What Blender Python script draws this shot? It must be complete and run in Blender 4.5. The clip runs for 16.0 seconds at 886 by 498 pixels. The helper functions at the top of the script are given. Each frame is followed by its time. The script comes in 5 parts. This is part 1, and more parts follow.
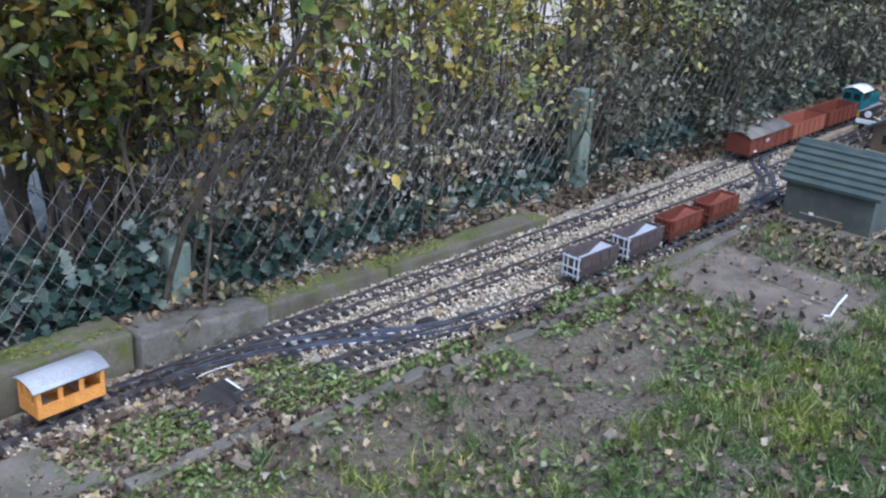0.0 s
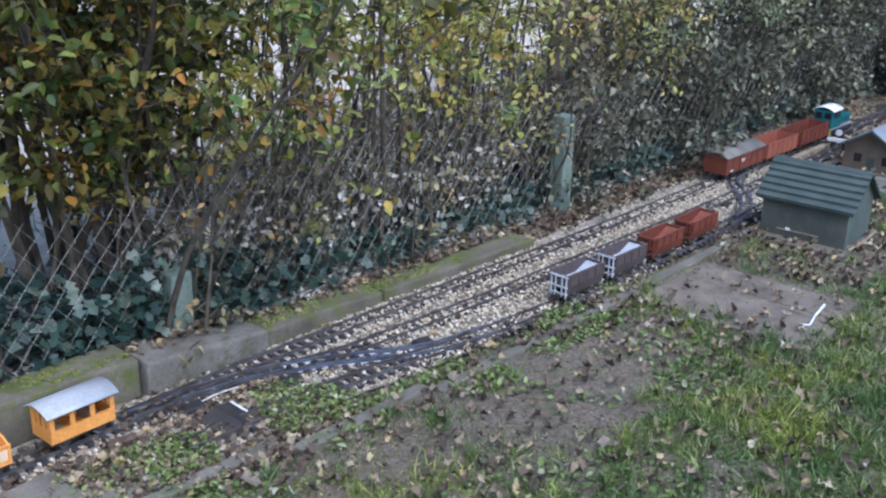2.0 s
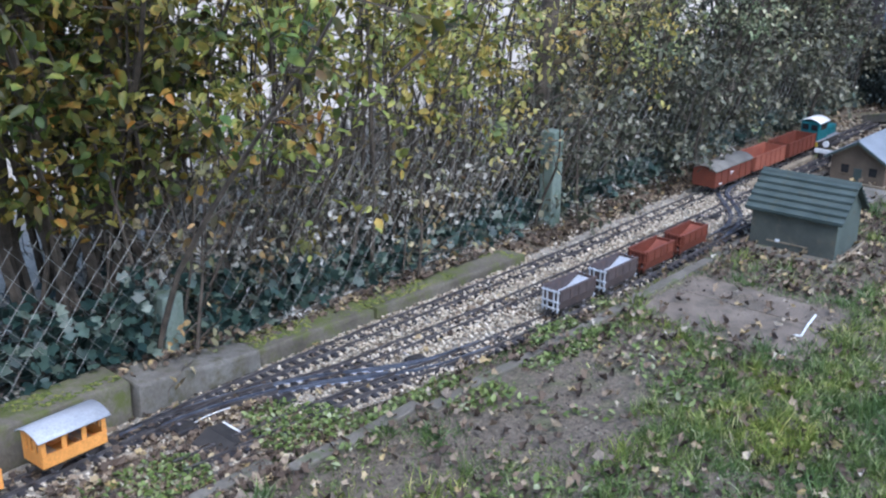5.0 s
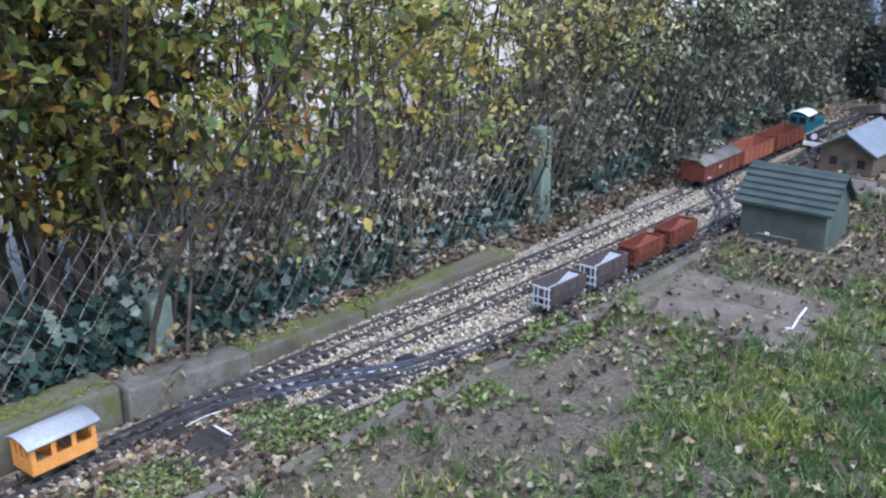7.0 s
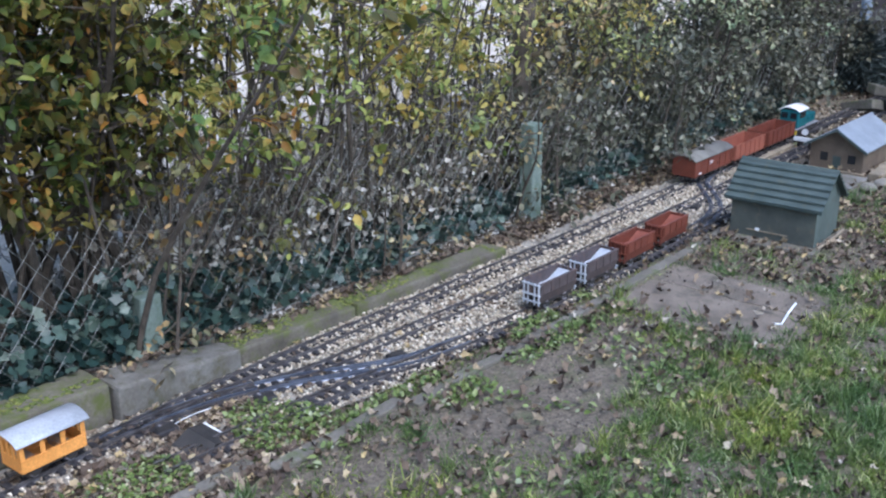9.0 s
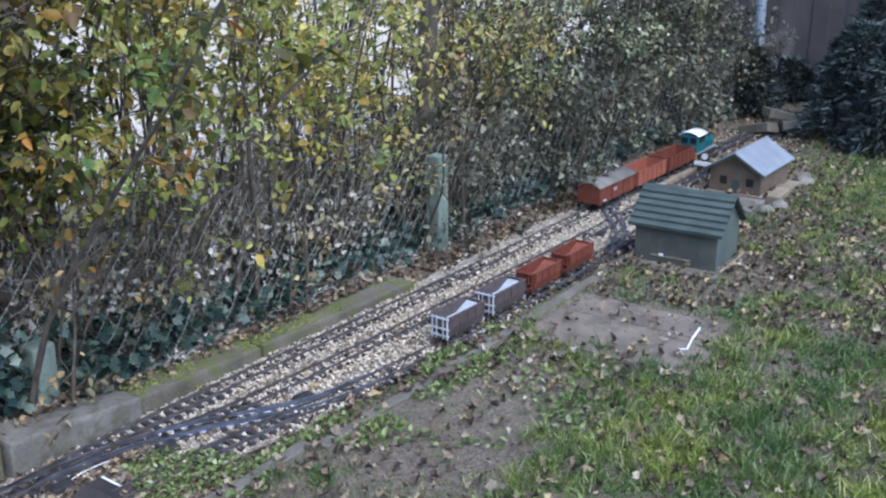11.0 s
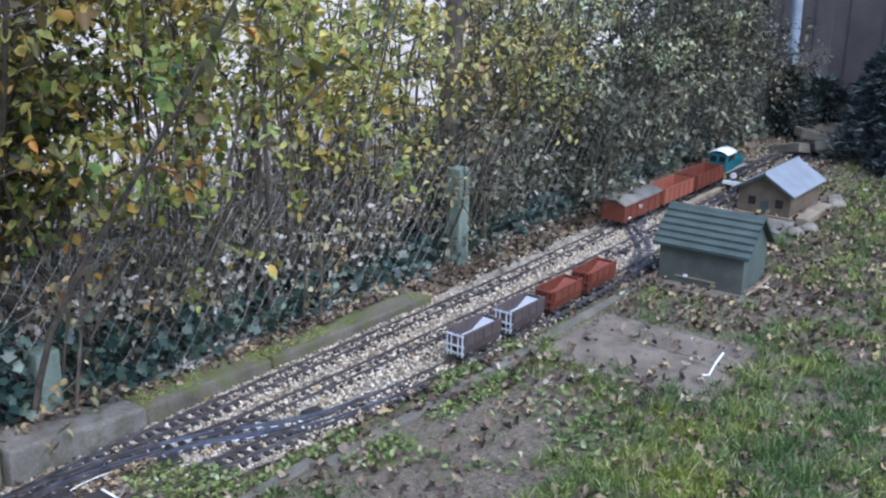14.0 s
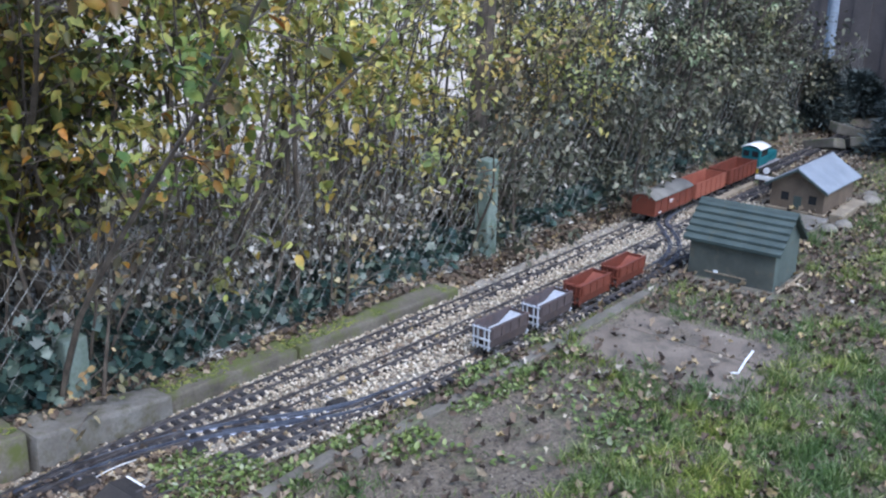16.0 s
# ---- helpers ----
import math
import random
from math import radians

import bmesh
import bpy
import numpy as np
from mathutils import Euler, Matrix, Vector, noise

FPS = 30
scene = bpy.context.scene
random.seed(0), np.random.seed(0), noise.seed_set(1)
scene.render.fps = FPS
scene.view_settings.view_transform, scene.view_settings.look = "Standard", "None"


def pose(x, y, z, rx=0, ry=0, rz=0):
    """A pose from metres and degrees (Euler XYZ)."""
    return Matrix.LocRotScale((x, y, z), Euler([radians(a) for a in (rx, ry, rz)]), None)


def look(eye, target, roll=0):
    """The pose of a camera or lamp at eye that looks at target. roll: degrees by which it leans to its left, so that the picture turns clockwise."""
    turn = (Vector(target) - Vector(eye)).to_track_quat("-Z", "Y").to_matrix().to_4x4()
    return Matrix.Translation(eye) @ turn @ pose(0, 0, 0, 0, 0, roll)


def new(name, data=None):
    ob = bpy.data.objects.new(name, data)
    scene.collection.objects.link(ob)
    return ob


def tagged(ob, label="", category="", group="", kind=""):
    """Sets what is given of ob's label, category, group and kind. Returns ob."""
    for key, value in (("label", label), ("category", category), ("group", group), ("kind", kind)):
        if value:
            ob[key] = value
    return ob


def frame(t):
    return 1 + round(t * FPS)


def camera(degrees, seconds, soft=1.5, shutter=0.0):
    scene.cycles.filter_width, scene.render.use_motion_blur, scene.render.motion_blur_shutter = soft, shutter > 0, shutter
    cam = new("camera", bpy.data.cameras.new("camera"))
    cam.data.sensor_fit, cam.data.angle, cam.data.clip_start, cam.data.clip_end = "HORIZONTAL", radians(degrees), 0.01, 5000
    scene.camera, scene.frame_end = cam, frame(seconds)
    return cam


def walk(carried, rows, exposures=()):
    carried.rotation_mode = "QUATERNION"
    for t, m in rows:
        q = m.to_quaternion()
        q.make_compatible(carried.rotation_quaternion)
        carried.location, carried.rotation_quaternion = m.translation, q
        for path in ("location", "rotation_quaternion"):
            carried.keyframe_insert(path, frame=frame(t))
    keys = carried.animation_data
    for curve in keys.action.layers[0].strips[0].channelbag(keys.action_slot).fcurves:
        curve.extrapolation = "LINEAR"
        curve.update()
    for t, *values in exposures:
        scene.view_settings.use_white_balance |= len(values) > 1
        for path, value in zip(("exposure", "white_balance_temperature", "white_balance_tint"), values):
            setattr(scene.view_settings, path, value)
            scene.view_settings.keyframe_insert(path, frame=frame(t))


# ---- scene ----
cam = camera(47.0, 16.0, soft=2.2)
PATH = [
    (0.0, look((0.042, 0.052, 1.581), (2.083, 1.937, 0.449), 2.44)),
    (0.5, look((0.029, 0.037, 1.581), (2.027, 2.003, 0.512), 2.85)),
    (1.0, look((-0.010, 0.021, 1.588), (1.999, 1.982, 0.531), 2.35)),
    (1.5, look((-0.069, 0.002, 1.595), (1.955, 1.940, 0.524), 1.72)),
    (2.0, look((-0.080, -0.011, 1.592), (2.021, 1.860, 0.551), 1.11)),
    (2.5, look((-0.081, -0.020, 1.591), (2.035, 1.850, 0.578), 0.95)),
    (3.0, look((-0.078, -0.019, 1.591), (2.036, 1.861, 0.593), 0.67)),
    (3.5, look((-0.077, -0.020, 1.591), (2.047, 1.848, 0.592), 0.27)),
    (4.0, look((-0.083, -0.009, 1.589), (2.046, 1.857, 0.597), 0.52)),
    (6.5, look((-0.074, -0.008, 1.587), (2.073, 1.837, 0.594), -0.13)),
    (7.0, look((-0.069, -0.007, 1.585), (2.079, 1.835, 0.589), -0.40)),
    (7.5, look((-0.064, -0.014, 1.584), (2.076, 1.833, 0.578), -0.72)),
    (8.0, look((-0.062, -0.017, 1.585), (2.081, 1.823, 0.574), -0.59)),
    (10.5, look((-0.025, -0.025, 1.606), (2.223, 1.708, 0.636), -0.28)),
    (11.0, look((-0.003, -0.021, 1.612), (2.324, 1.623, 0.673), -0.50)),
    (11.5, look((0.001, -0.016, 1.614), (2.375, 1.581, 0.714), 0.00)),
    (12.0, look((0.018, -0.016, 1.611), (2.404, 1.577, 0.736), -0.48)),
    (12.5, look((0.053, -0.005, 1.607), (2.349, 1.705, 0.712), -0.28)),
    (13.0, look((0.075, 0.005, 1.599), (2.309, 1.795, 0.703), -0.09)),
    (13.5, look((0.088, 0.004, 1.598), (2.335, 1.772, 0.690), -0.04)),
    (14.0, look((0.094, 0.007, 1.599), (2.383, 1.719, 0.689), 0.66)),
    (14.5, look((0.096, 0.002, 1.602), (2.407, 1.694, 0.710), 0.70)),
    (15.0, look((0.097, 0.006, 1.604), (2.410, 1.695, 0.710), 1.05)),
    (15.5, look((0.104, 0.010, 1.600), (2.410, 1.697, 0.685), 1.42)),
    (16.0, look((0.113, 0.019, 1.601), (2.344, 1.791, 0.662), 0.99)),
]
walk(cam, PATH, ((0.0, 1.18), (3.0, 1.26), (10.0, 1.33), (16.0, 1.33)))

# world and light: an overcast late-autumn afternoon
world = bpy.data.worlds.new("overcast")
scene.world = world
world.use_nodes = True
wn = world.node_tree.nodes
sky = wn.new("ShaderNodeTexSky")
sky.sky_type, sky.sun_disc = "NISHITA", False
sky.sun_elevation, sky.sun_rotation = radians(55), radians(200)
sky.air_density, sky.dust_density = 1.4, 3.0
world.node_tree.links.new(sky.outputs[0], wn["Background"].inputs[0])
wn["Background"].inputs[1].default_value = 0.13
sun = new("sun", bpy.data.lights.new("sun", "SUN"))
sun.data.energy, sun.data.angle, sun.data.color = 0.9, radians(40), (1.0, 0.96, 0.9)
sun.matrix_world = look((0.0, -2.5, 10), (3, 3, 0))
scene.view_settings.use_white_balance = True
scene.view_settings.white_balance_temperature, scene.view_settings.white_balance_tint = 5330, 12

# ---------------------------------------------------------------- materials
def shader(name, rough=0.8, metal=0.0):
    m = bpy.data.materials.new(name)
    m.use_nodes = True
    b = m.node_tree.nodes["Principled BSDF"]
    b.inputs["Roughness"].default_value = rough
    b.inputs["Metallic"].default_value = metal
    return m, m.node_tree.nodes, m.node_tree.links, b


def ramp(nodes, stops, mode="LINEAR"):
    r = nodes.new("ShaderNodeValToRGB")
    r.color_ramp.interpolation = mode
    e = r.color_ramp.elements
    while len(e) < len(stops):
        e.new(0.5)
    for n, (p, c) in enumerate(stops):
        e[n].position, e[n].color = p, (*c, 1)
    return r


def noise_tex(nodes, links, scale, detail=6.0, rough=0.6):
    c = nodes.new("ShaderNodeTexCoord")
    n = nodes.new("ShaderNodeTexNoise")
    n.inputs["Scale"].default_value, n.inputs["Detail"].default_value, n.inputs["Roughness"].default_value = scale, detail, rough
    links.new(c.outputs["Object"], n.inputs["Vector"])
    return n


def mix(nodes, links, fac, a, b, mode="MIX"):
    m = nodes.new("ShaderNodeMix")
    m.data_type, m.blend_type = "RGBA", mode
    for sock, v in ((0, fac), (6, a), (7, b)):
        if isinstance(v, (int, float)):
            m.inputs[sock].default_value = v
        elif isinstance(v, tuple):
            m.inputs[sock].default_value = (*v, 1)
        else:
            links.new(v, m.inputs[sock])
    return m.outputs[2]


def bump(nodes, links, b, height, strength, dist=0.01):
    u = nodes.new("ShaderNodeBump")
    u.inputs["Strength"].default_value, u.inputs["Distance"].default_value = strength, dist
    links.new(height, u.inputs["Height"])
    links.new(u.outputs[0], b.inputs["Normal"])


def surface(name, dark, light, coarse=6.0, fine=90.0, rough=0.8, metal=0.0, relief=0.3, dirt=None, dirt_at=0.58):
    """Two scales of colour, fine relief and, if asked, patches of dirt or moss."""
    m, nodes, links, b = shader(name, rough, metal)
    a, f = noise_tex(nodes, links, coarse), noise_tex(nodes, links, fine, 4.0)
    r = ramp(nodes, [(0.3, dark), (0.7, light)])
    links.new(a.outputs["Fac"], r.inputs[0])
    grain = ramp(nodes, [(0.25, (0.72, 0.72, 0.72)), (0.75, (1.15, 1.15, 1.15))])
    links.new(f.outputs["Fac"], grain.inputs[0])
    col = mix(nodes, links, 1.0, r.outputs[0], grain.outputs[0], "MULTIPLY")
    if dirt:
        d = noise_tex(nodes, links, coarse * 2.3, 8.0, 0.7)
        edge = ramp(nodes, [(dirt_at - 0.08, (0, 0, 0)), (dirt_at + 0.08, (1, 1, 1))])
        links.new(d.outputs["Fac"], edge.inputs[0])
        col = mix(nodes, links, edge.outputs[0], col, dirt)
    links.new(col, b.inputs["Base Color"])
    rr = ramp(nodes, [(0.3, (max(rough - 0.12, 0.05),) * 3), (0.7, (min(rough + 0.12, 1),) * 3)])
    links.new(f.outputs["Fac"], rr.inputs[0])
    links.new(rr.outputs[0], b.inputs["Roughness"])
    if relief:
        bump(nodes, links, b, f.outputs["Fac"], relief, 0.004)
    return m


def scattered(name, stops, rough=0.6, mottle=60.0, through_light=0.0, patches=None):
    """Pieces of one mesh, each with its own colour; patches: scale, then the tints of broad drifts."""
    m, nodes, links, b = shader(name, rough)
    g = nodes.new("ShaderNodeNewGeometry")
    r = ramp(nodes, stops)
    links.new(g.outputs["Random Per Island"], r.inputs[0])
    f = noise_tex(nodes, links, mottle, 4.0)
    grain = ramp(nodes, [(0.25, (0.65, 0.65, 0.65)), (0.75, (1.2, 1.2, 1.2))])
    links.new(f.outputs["Fac"], grain.inputs[0])
    col = mix(nodes, links, 1.0, r.outputs[0], grain.outputs[0], "MULTIPLY")
    if patches:
        drift = noise_tex(nodes, links, patches[0], 3.0)
        k = len(patches) - 2
        tint = ramp(nodes, [(0.36 + 0.28 * i / k, c) for i, c in enumerate(patches[1:])])
        links.new(drift.outputs["Fac"], tint.inputs[0])
        col = mix(nodes, links, 1.0, col, tint.outputs[0], "MULTIPLY")
    links.new(col, b.inputs["Base Color"])
    if through_light:
        t = nodes.new("ShaderNodeBsdfTranslucent")
        links.new(col, t.inputs["Color"])
        s = nodes.new("ShaderNodeMixShader")
        s.inputs[0].default_value = through_light
        links.new(b.outputs[0], s.inputs[1])
        links.new(t.outputs[0], s.inputs[2])
        links.new(s.outputs[0], nodes["Material Output"].inputs["Surface"])
    return m


def ground_material():
    m, nodes, links, b = shader("soil_and_turf", 0.95)
    big, mid, fine = noise_tex(nodes, links, 1.3, 5), noise_tex(nodes, links, 9.0, 8, 0.7), noise_tex(nodes, links, 70.0, 6, 0.7)
    soil = ramp(nodes, [(0.3, (0.066, 0.052, 0.038)), (0.5, (0.140, 0.114, 0.085)), (0.75, (0.26, 0.22, 0.17))])
    links.new(fine.outputs["Fac"], soil.inputs[0])
    turf = ramp(nodes, [(0.3, (0.06, 0.08, 0.03)), (0.7, (0.14, 0.17, 0.06))])
    links.new(fine.outputs["Fac"], turf.inputs[0])
    s = nodes.new("ShaderNodeMath")
    s.operation = "ADD"
    links.new(big.outputs["Fac"], s.inputs[0])
    links.new(mid.outputs["Fac"], s.inputs[1])
    mask = ramp(nodes, [(0.52, (0, 0, 0)), (0.62, (0.75, 0.75, 0.75))])
    h = nodes.new("ShaderNodeMath")
    h.operation = "MULTIPLY"
    h.inputs[1].default_value = 0.5
    links.new(s.outputs[0], h.inputs[0])
    links.new(h.outputs[0], mask.inputs[0])
    links.new(mix(nodes, links, mask.outputs[0], soil.outputs[0], turf.outputs[0]), b.inputs["Base Color"])
    bump(nodes, links, b, fine.outputs["Fac"], 0.8, 0.02)
    return m


M_GROUND = ground_material()
M_BED = surface("ballast_bed", (0.16, 0.14, 0.115), (0.38, 0.35, 0.30), 14, 120, 0.95, 0, 0.9)
M_STONE = scattered("ballast_stone", [(0.0, (0.14, 0.11, 0.08)), (0.3, (0.33, 0.27, 0.20)), (0.65, (0.52, 0.45, 0.34)), (1.0, (0.70, 0.64, 0.53))], 0.85, 160)
M_RAIL = surface("weathered_rail", (0.06, 0.052, 0.052), (0.15, 0.14, 0.145), 20, 200, 0.5, 0.4, 0.1)
M_RAIL_BRIGHT = surface("bright_turnout_rail", (0.08, 0.09, 0.125), (0.20, 0.225, 0.29), 20, 200, 0.4, 0.5, 0.1)
M_SLEEPER = surface("sleeper_plastic", (0.016, 0.015, 0.018), (0.045, 0.042, 0.047), 30, 200, 0.65, 0, 0.3)
M_KERB = surface("mossy_concrete", (0.070, 0.060, 0.046), (0.165, 0.148, 0.118), 5, 80, 0.93, 0, 0.7, (0.085, 0.098, 0.026), 0.53)
M_PAPER = surface("faded_label", (0.55, 0.40, 0.25), (0.70, 0.55, 0.40), 20, 140, 0.7, 0, 0.05)
M_CONCRETE = surface("pale_concrete", (0.11, 0.10, 0.085), (0.20, 0.19, 0.175), 9, 90, 0.93, 0, 0.7, (0.085, 0.08, 0.05), 0.55)
M_MOSS = scattered("moss", [(0, (0.07, 0.09, 0.02)), (0.5, (0.13, 0.16, 0.03)), (1, (0.22, 0.22, 0.06))], 0.95)
M_EDGING = surface("worn_edging", (0.085, 0.075, 0.06), (0.18, 0.165, 0.14), 6, 90, 0.93, 0, 0.6, (0.07, 0.085, 0.03), 0.6)
M_SLAB = surface("paving_slab", (0.115, 0.092, 0.072), (0.195, 0.160, 0.128), 5, 110, 0.93, 0, 0.5, (0.075, 0.066, 0.048), 0.57)
M_POST = surface("fence_concrete", (0.105, 0.145, 0.125), (0.20, 0.245, 0.215), 6, 90, 0.9, 0, 0.4, (0.085, 0.12, 0.08), 0.56)
M_WIRE = surface("galvanised_wire", (0.21, 0.215, 0.205), (0.37, 0.38, 0.36), 30, 200, 0.7, 0.1, 0)
M_POLE = surface("painted_pole", (0.20, 0.25, 0.33), (0.34, 0.40, 0.49), 4, 60, 0.6, 0, 0.1, (0.20, 0.21, 0.22), 0.62)
M_BARK = surface("bark", (0.035, 0.028, 0.022), (0.125, 0.102, 0.08), 18, 120, 0.95, 0, 0.8)
M_TWIG = surface("bare_twig", (0.137, 0.122, 0.104), (0.302, 0.277, 0.245), 18, 120, 0.9, 0, 0.4)
M_LEAF = scattered("hedge_leaf", [(0.0, (0.08, 0.085, 0.035)), (0.3, (0.23, 0.25, 0.095)), (0.65, (0.38, 0.38, 0.16)), (0.9, (0.50, 0.46, 0.21)), (1.0, (0.36, 0.24, 0.10))], 0.6, 40, 0.42, (4.5, (0.58, 0.82, 0.50), (0.98, 1.10, 0.66), (1.28, 1.10, 0.62), (1.30, 0.85, 0.40)))
M_LEAF_BRIGHT = scattered("pale_hedge_leaf", [(0.0, (0.15, 0.16, 0.06)), (0.35, (0.34, 0.35, 0.15)), (0.7, (0.52, 0.49, 0.23)), (0.92, (0.66, 0.60, 0.36)), (1.0, (0.74, 0.72, 0.60))], 0.55, 40, 0.45, (4.0, (0.68, 0.86, 0.64), (1.0, 1.06, 0.76), (1.22, 1.08, 0.64), (1.28, 0.95, 0.50)))
# hedge leaf with the deep shade of the left end in its colour
M_LEAF_SHADE = scattered("shaded_hedge_leaf", [(0.0, (0.018, 0.020, 0.009)), (0.35, (0.065, 0.072, 0.022)), (0.75, (0.15, 0.145, 0.04)), (0.95, (0.25, 0.22, 0.07)), (1.0, (0.20, 0.09, 0.03))], 0.6, 40, 0.25, (5.0, (0.45, 0.85, 0.52), (0.90, 1.10, 0.60), (1.35, 1.05, 0.55), (1.40, 0.68, 0.30)))
M_LITTER_PALE = scattered("pale_dead_leaf", [(0.0, (0.10, 0.085, 0.07)), (0.3, (0.24, 0.21, 0.17)), (0.6, (0.42, 0.39, 0.33)), (1.0, (0.70, 0.68, 0.64))], 0.75, 70, 0.1)
M_LITTER_LAWN = scattered("bleached_dead_leaf", [(0.0, (0.10, 0.08, 0.06)), (0.4, (0.22, 0.18, 0.135)), (0.8, (0.38, 0.33, 0.26)), (1.0, (0.52, 0.48, 0.41))], 0.75, 70, 0.1)
M_LEAF_PALE = scattered("grey_green_leaf", [(0.0, (0.09, 0.11, 0.06)), (0.4, (0.22, 0.25, 0.14)), (0.8, (0.37, 0.39, 0.25)), (1.0, (0.55, 0.52, 0.38))], 0.55, 40, 0.25, (4.0, (0.60, 0.85, 0.70), (1.0, 1.0, 0.95), (1.15, 0.95, 0.70)))
M_LEAF_BROWN = scattered("withered_leaf", [(0.0, (0.07, 0.058, 0.036)), (0.4, (0.18, 0.155, 0.09)), (0.75, (0.31, 0.27, 0.155)), (1.0, (0.50, 0.43, 0.30))], 0.7, 40, 0.2, (4.0, (0.70, 0.90, 0.72), (1.0, 1.0, 0.9), (1.2, 0.88, 0.6)))
# dull brown-green leaf, its colour also lowered for shade in the hedge
M_LEAF_DARK = scattered("dull_shaded_leaf", [(0.0, (0.035, 0.038, 0.028)), (0.5, (0.095, 0.095, 0.065)), (0.85, (0.18, 0.175, 0.125)), (1.0, (0.30, 0.29, 0.24))], 0.6, 40, 0.15, (4.0, (0.75, 0.85, 0.8), (1.1, 1.05, 0.95)))
M_IVY = scattered("ivy_leaf", [(0.0, (0.012, 0.030, 0.028)), (0.5, (0.034, 0.066, 0.056)), (0.82, (0.075, 0.115, 0.09)), (1.0, (0.22, 0.26, 0.21))], 0.4, 60, 0.15)
M_CONIFER = scattered("dark_needles", [(0.0, (0.025, 0.034, 0.034)), (0.5, (0.06, 0.08, 0.078)), (0.85, (0.11, 0.14, 0.135)), (1.0, (0.18, 0.21, 0.205))], 0.65, 40, 0.2, (2.5, (0.6, 0.62, 0.62), (1.2, 1.2, 1.2)))
M_LITTER = scattered("dead_leaf", [(0.0, (0.036, 0.024, 0.018)), (0.40, (0.090, 0.062, 0.042)), (0.68, (0.17, 0.125, 0.085)), (0.86, (0.29, 0.23, 0.16)), (0.95, (0.37, 0.28, 0.12)), (1.0, (0.44, 0.39, 0.30))], 0.75, 70, 0.1)
M_CRUMB = scattered("soil_crumb", [(0.0, (0.04, 0.032, 0.026)), (0.5, (0.11, 0.09, 0.07)), (0.85, (0.20, 0.17, 0.14)), (1.0, (0.38, 0.34, 0.28))], 0.9, 90)
M_GRASS = scattered("grass_blade", [(0.0, (0.055, 0.08, 0.022)), (0.45, (0.13, 0.18, 0.05)), (0.8, (0.22, 0.28, 0.085)), (1.0, (0.50, 0.48, 0.30))], 0.55, 20, 0.3, (3.2, (0.60, 0.78, 0.70), (0.95, 1.0, 0.9), (1.45, 1.35, 0.85)))
M_WEED = scattered("weed_leaf", [(0.0, (0.06, 0.09, 0.02)), (0.6, (0.15, 0.21, 0.05)), (0.9, (0.24, 0.28, 0.10)), (1.0, (0.36, 0.38, 0.26))], 0.5, 40, 0.2)
M_BLACK = surface("black_enamel", (0.003, 0.003, 0.005), (0.008, 0.008, 0.013), 12, 150, 0.55, 0, 0.1)
M_CHASSIS = surface("dark_underframe", (0.012, 0.011, 0.011), (0.035, 0.03, 0.028), 25, 150, 0.75, 0, 0.3)
M_GREEN = surface("green_van_paint", (0.005, 0.062, 0.040), (0.010, 0.10, 0.066), 8, 140, 0.5, 0, 0.12)
M_DARKROOF = surface("dark_roof_felt", (0.035, 0.045, 0.055), (0.075, 0.085, 0.10), 8, 140, 0.7, 0, 0.3)
M_ORANGE = surface("orange_plastic", (0.62, 0.26, 0.055), (0.76, 0.35, 0.09), 6, 140, 0.5, 0, 0.08)
M_ORANGE_IN = surface("stained_orange", (0.30, 0.17, 0.09), (0.50, 0.28, 0.12), 14, 140, 0.7, 0, 0.2, (0.20, 0.18, 0.17), 0.5)
M_GREYROOF = surface("grey_roof_paint", (0.30, 0.32, 0.36), (0.46, 0.48, 0.53), 8, 140, 0.5, 0, 0.1)
M_RED = surface("oxide_red_paint", (0.099, 0.024, 0.013), (0.160, 0.040, 0.021), 10, 140, 0.65, 0, 0.15, (0.091, 0.038, 0.023), 0.66)
M_CORAL = surface("faded_red_paint", (0.203, 0.058, 0.035), (0.281, 0.094, 0.058), 10, 140, 0.65, 0, 0.15, (0.187, 0.062, 0.039), 0.62)
M_TAUPE = surface("weathered_grey_roof", (0.10, 0.095, 0.085), (0.20, 0.19, 0.17), 9, 140, 0.8, 0, 0.2)
M_TEAL = surface("teal_paint", (0.010, 0.085, 0.10), (0.018, 0.14, 0.16), 10, 140, 0.45, 0, 0.1)
M_WHITE = surface("off_white_paint", (0.62, 0.64, 0.66), (0.80, 0.81, 0.82), 12, 140, 0.5, 0, 0.05)
M_STEEL = surface("grey_steel", (0.20, 0.19, 0.21), (0.36, 0.35, 0.38), 12, 160, 0.5, 0.3, 0.15)
M_ORE = surface("hopper_grey", (0.048, 0.037, 0.038), (0.10, 0.078, 0.08), 14, 150, 0.65, 0, 0.2, (0.10, 0.06, 0.045), 0.6)
# pale lining; the blue-white of its shine is part of the colour
M_HOPPER_IN = surface("bright_hopper_lining", (0.42, 0.45, 0.50), (0.64, 0.67, 0.73), 14, 150, 0.45, 0.3, 0.15)
M_OREDUST = surface("red_ore_dust", (0.148, 0.041, 0.026), (0.237, 0.074, 0.048), 20, 150, 0.9, 0, 0.3)
M_YELLOW = surface("warning_yellow", (0.45, 0.32, 0.03), (0.60, 0.44, 0.05), 12, 140, 0.5, 0, 0.05)
M_GLASS, _n, _l, _b = shader("dark_glass", 0.08)
_b.inputs["Base Color"].default_value = (0.012, 0.014, 0.018, 1)
M_SHEDROOF = surface("green_roof_boards", (0.030, 0.046, 0.043), (0.062, 0.084, 0.079), 7, 110, 0.72, 0, 0.3, (0.06, 0.065, 0.045), 0.64)
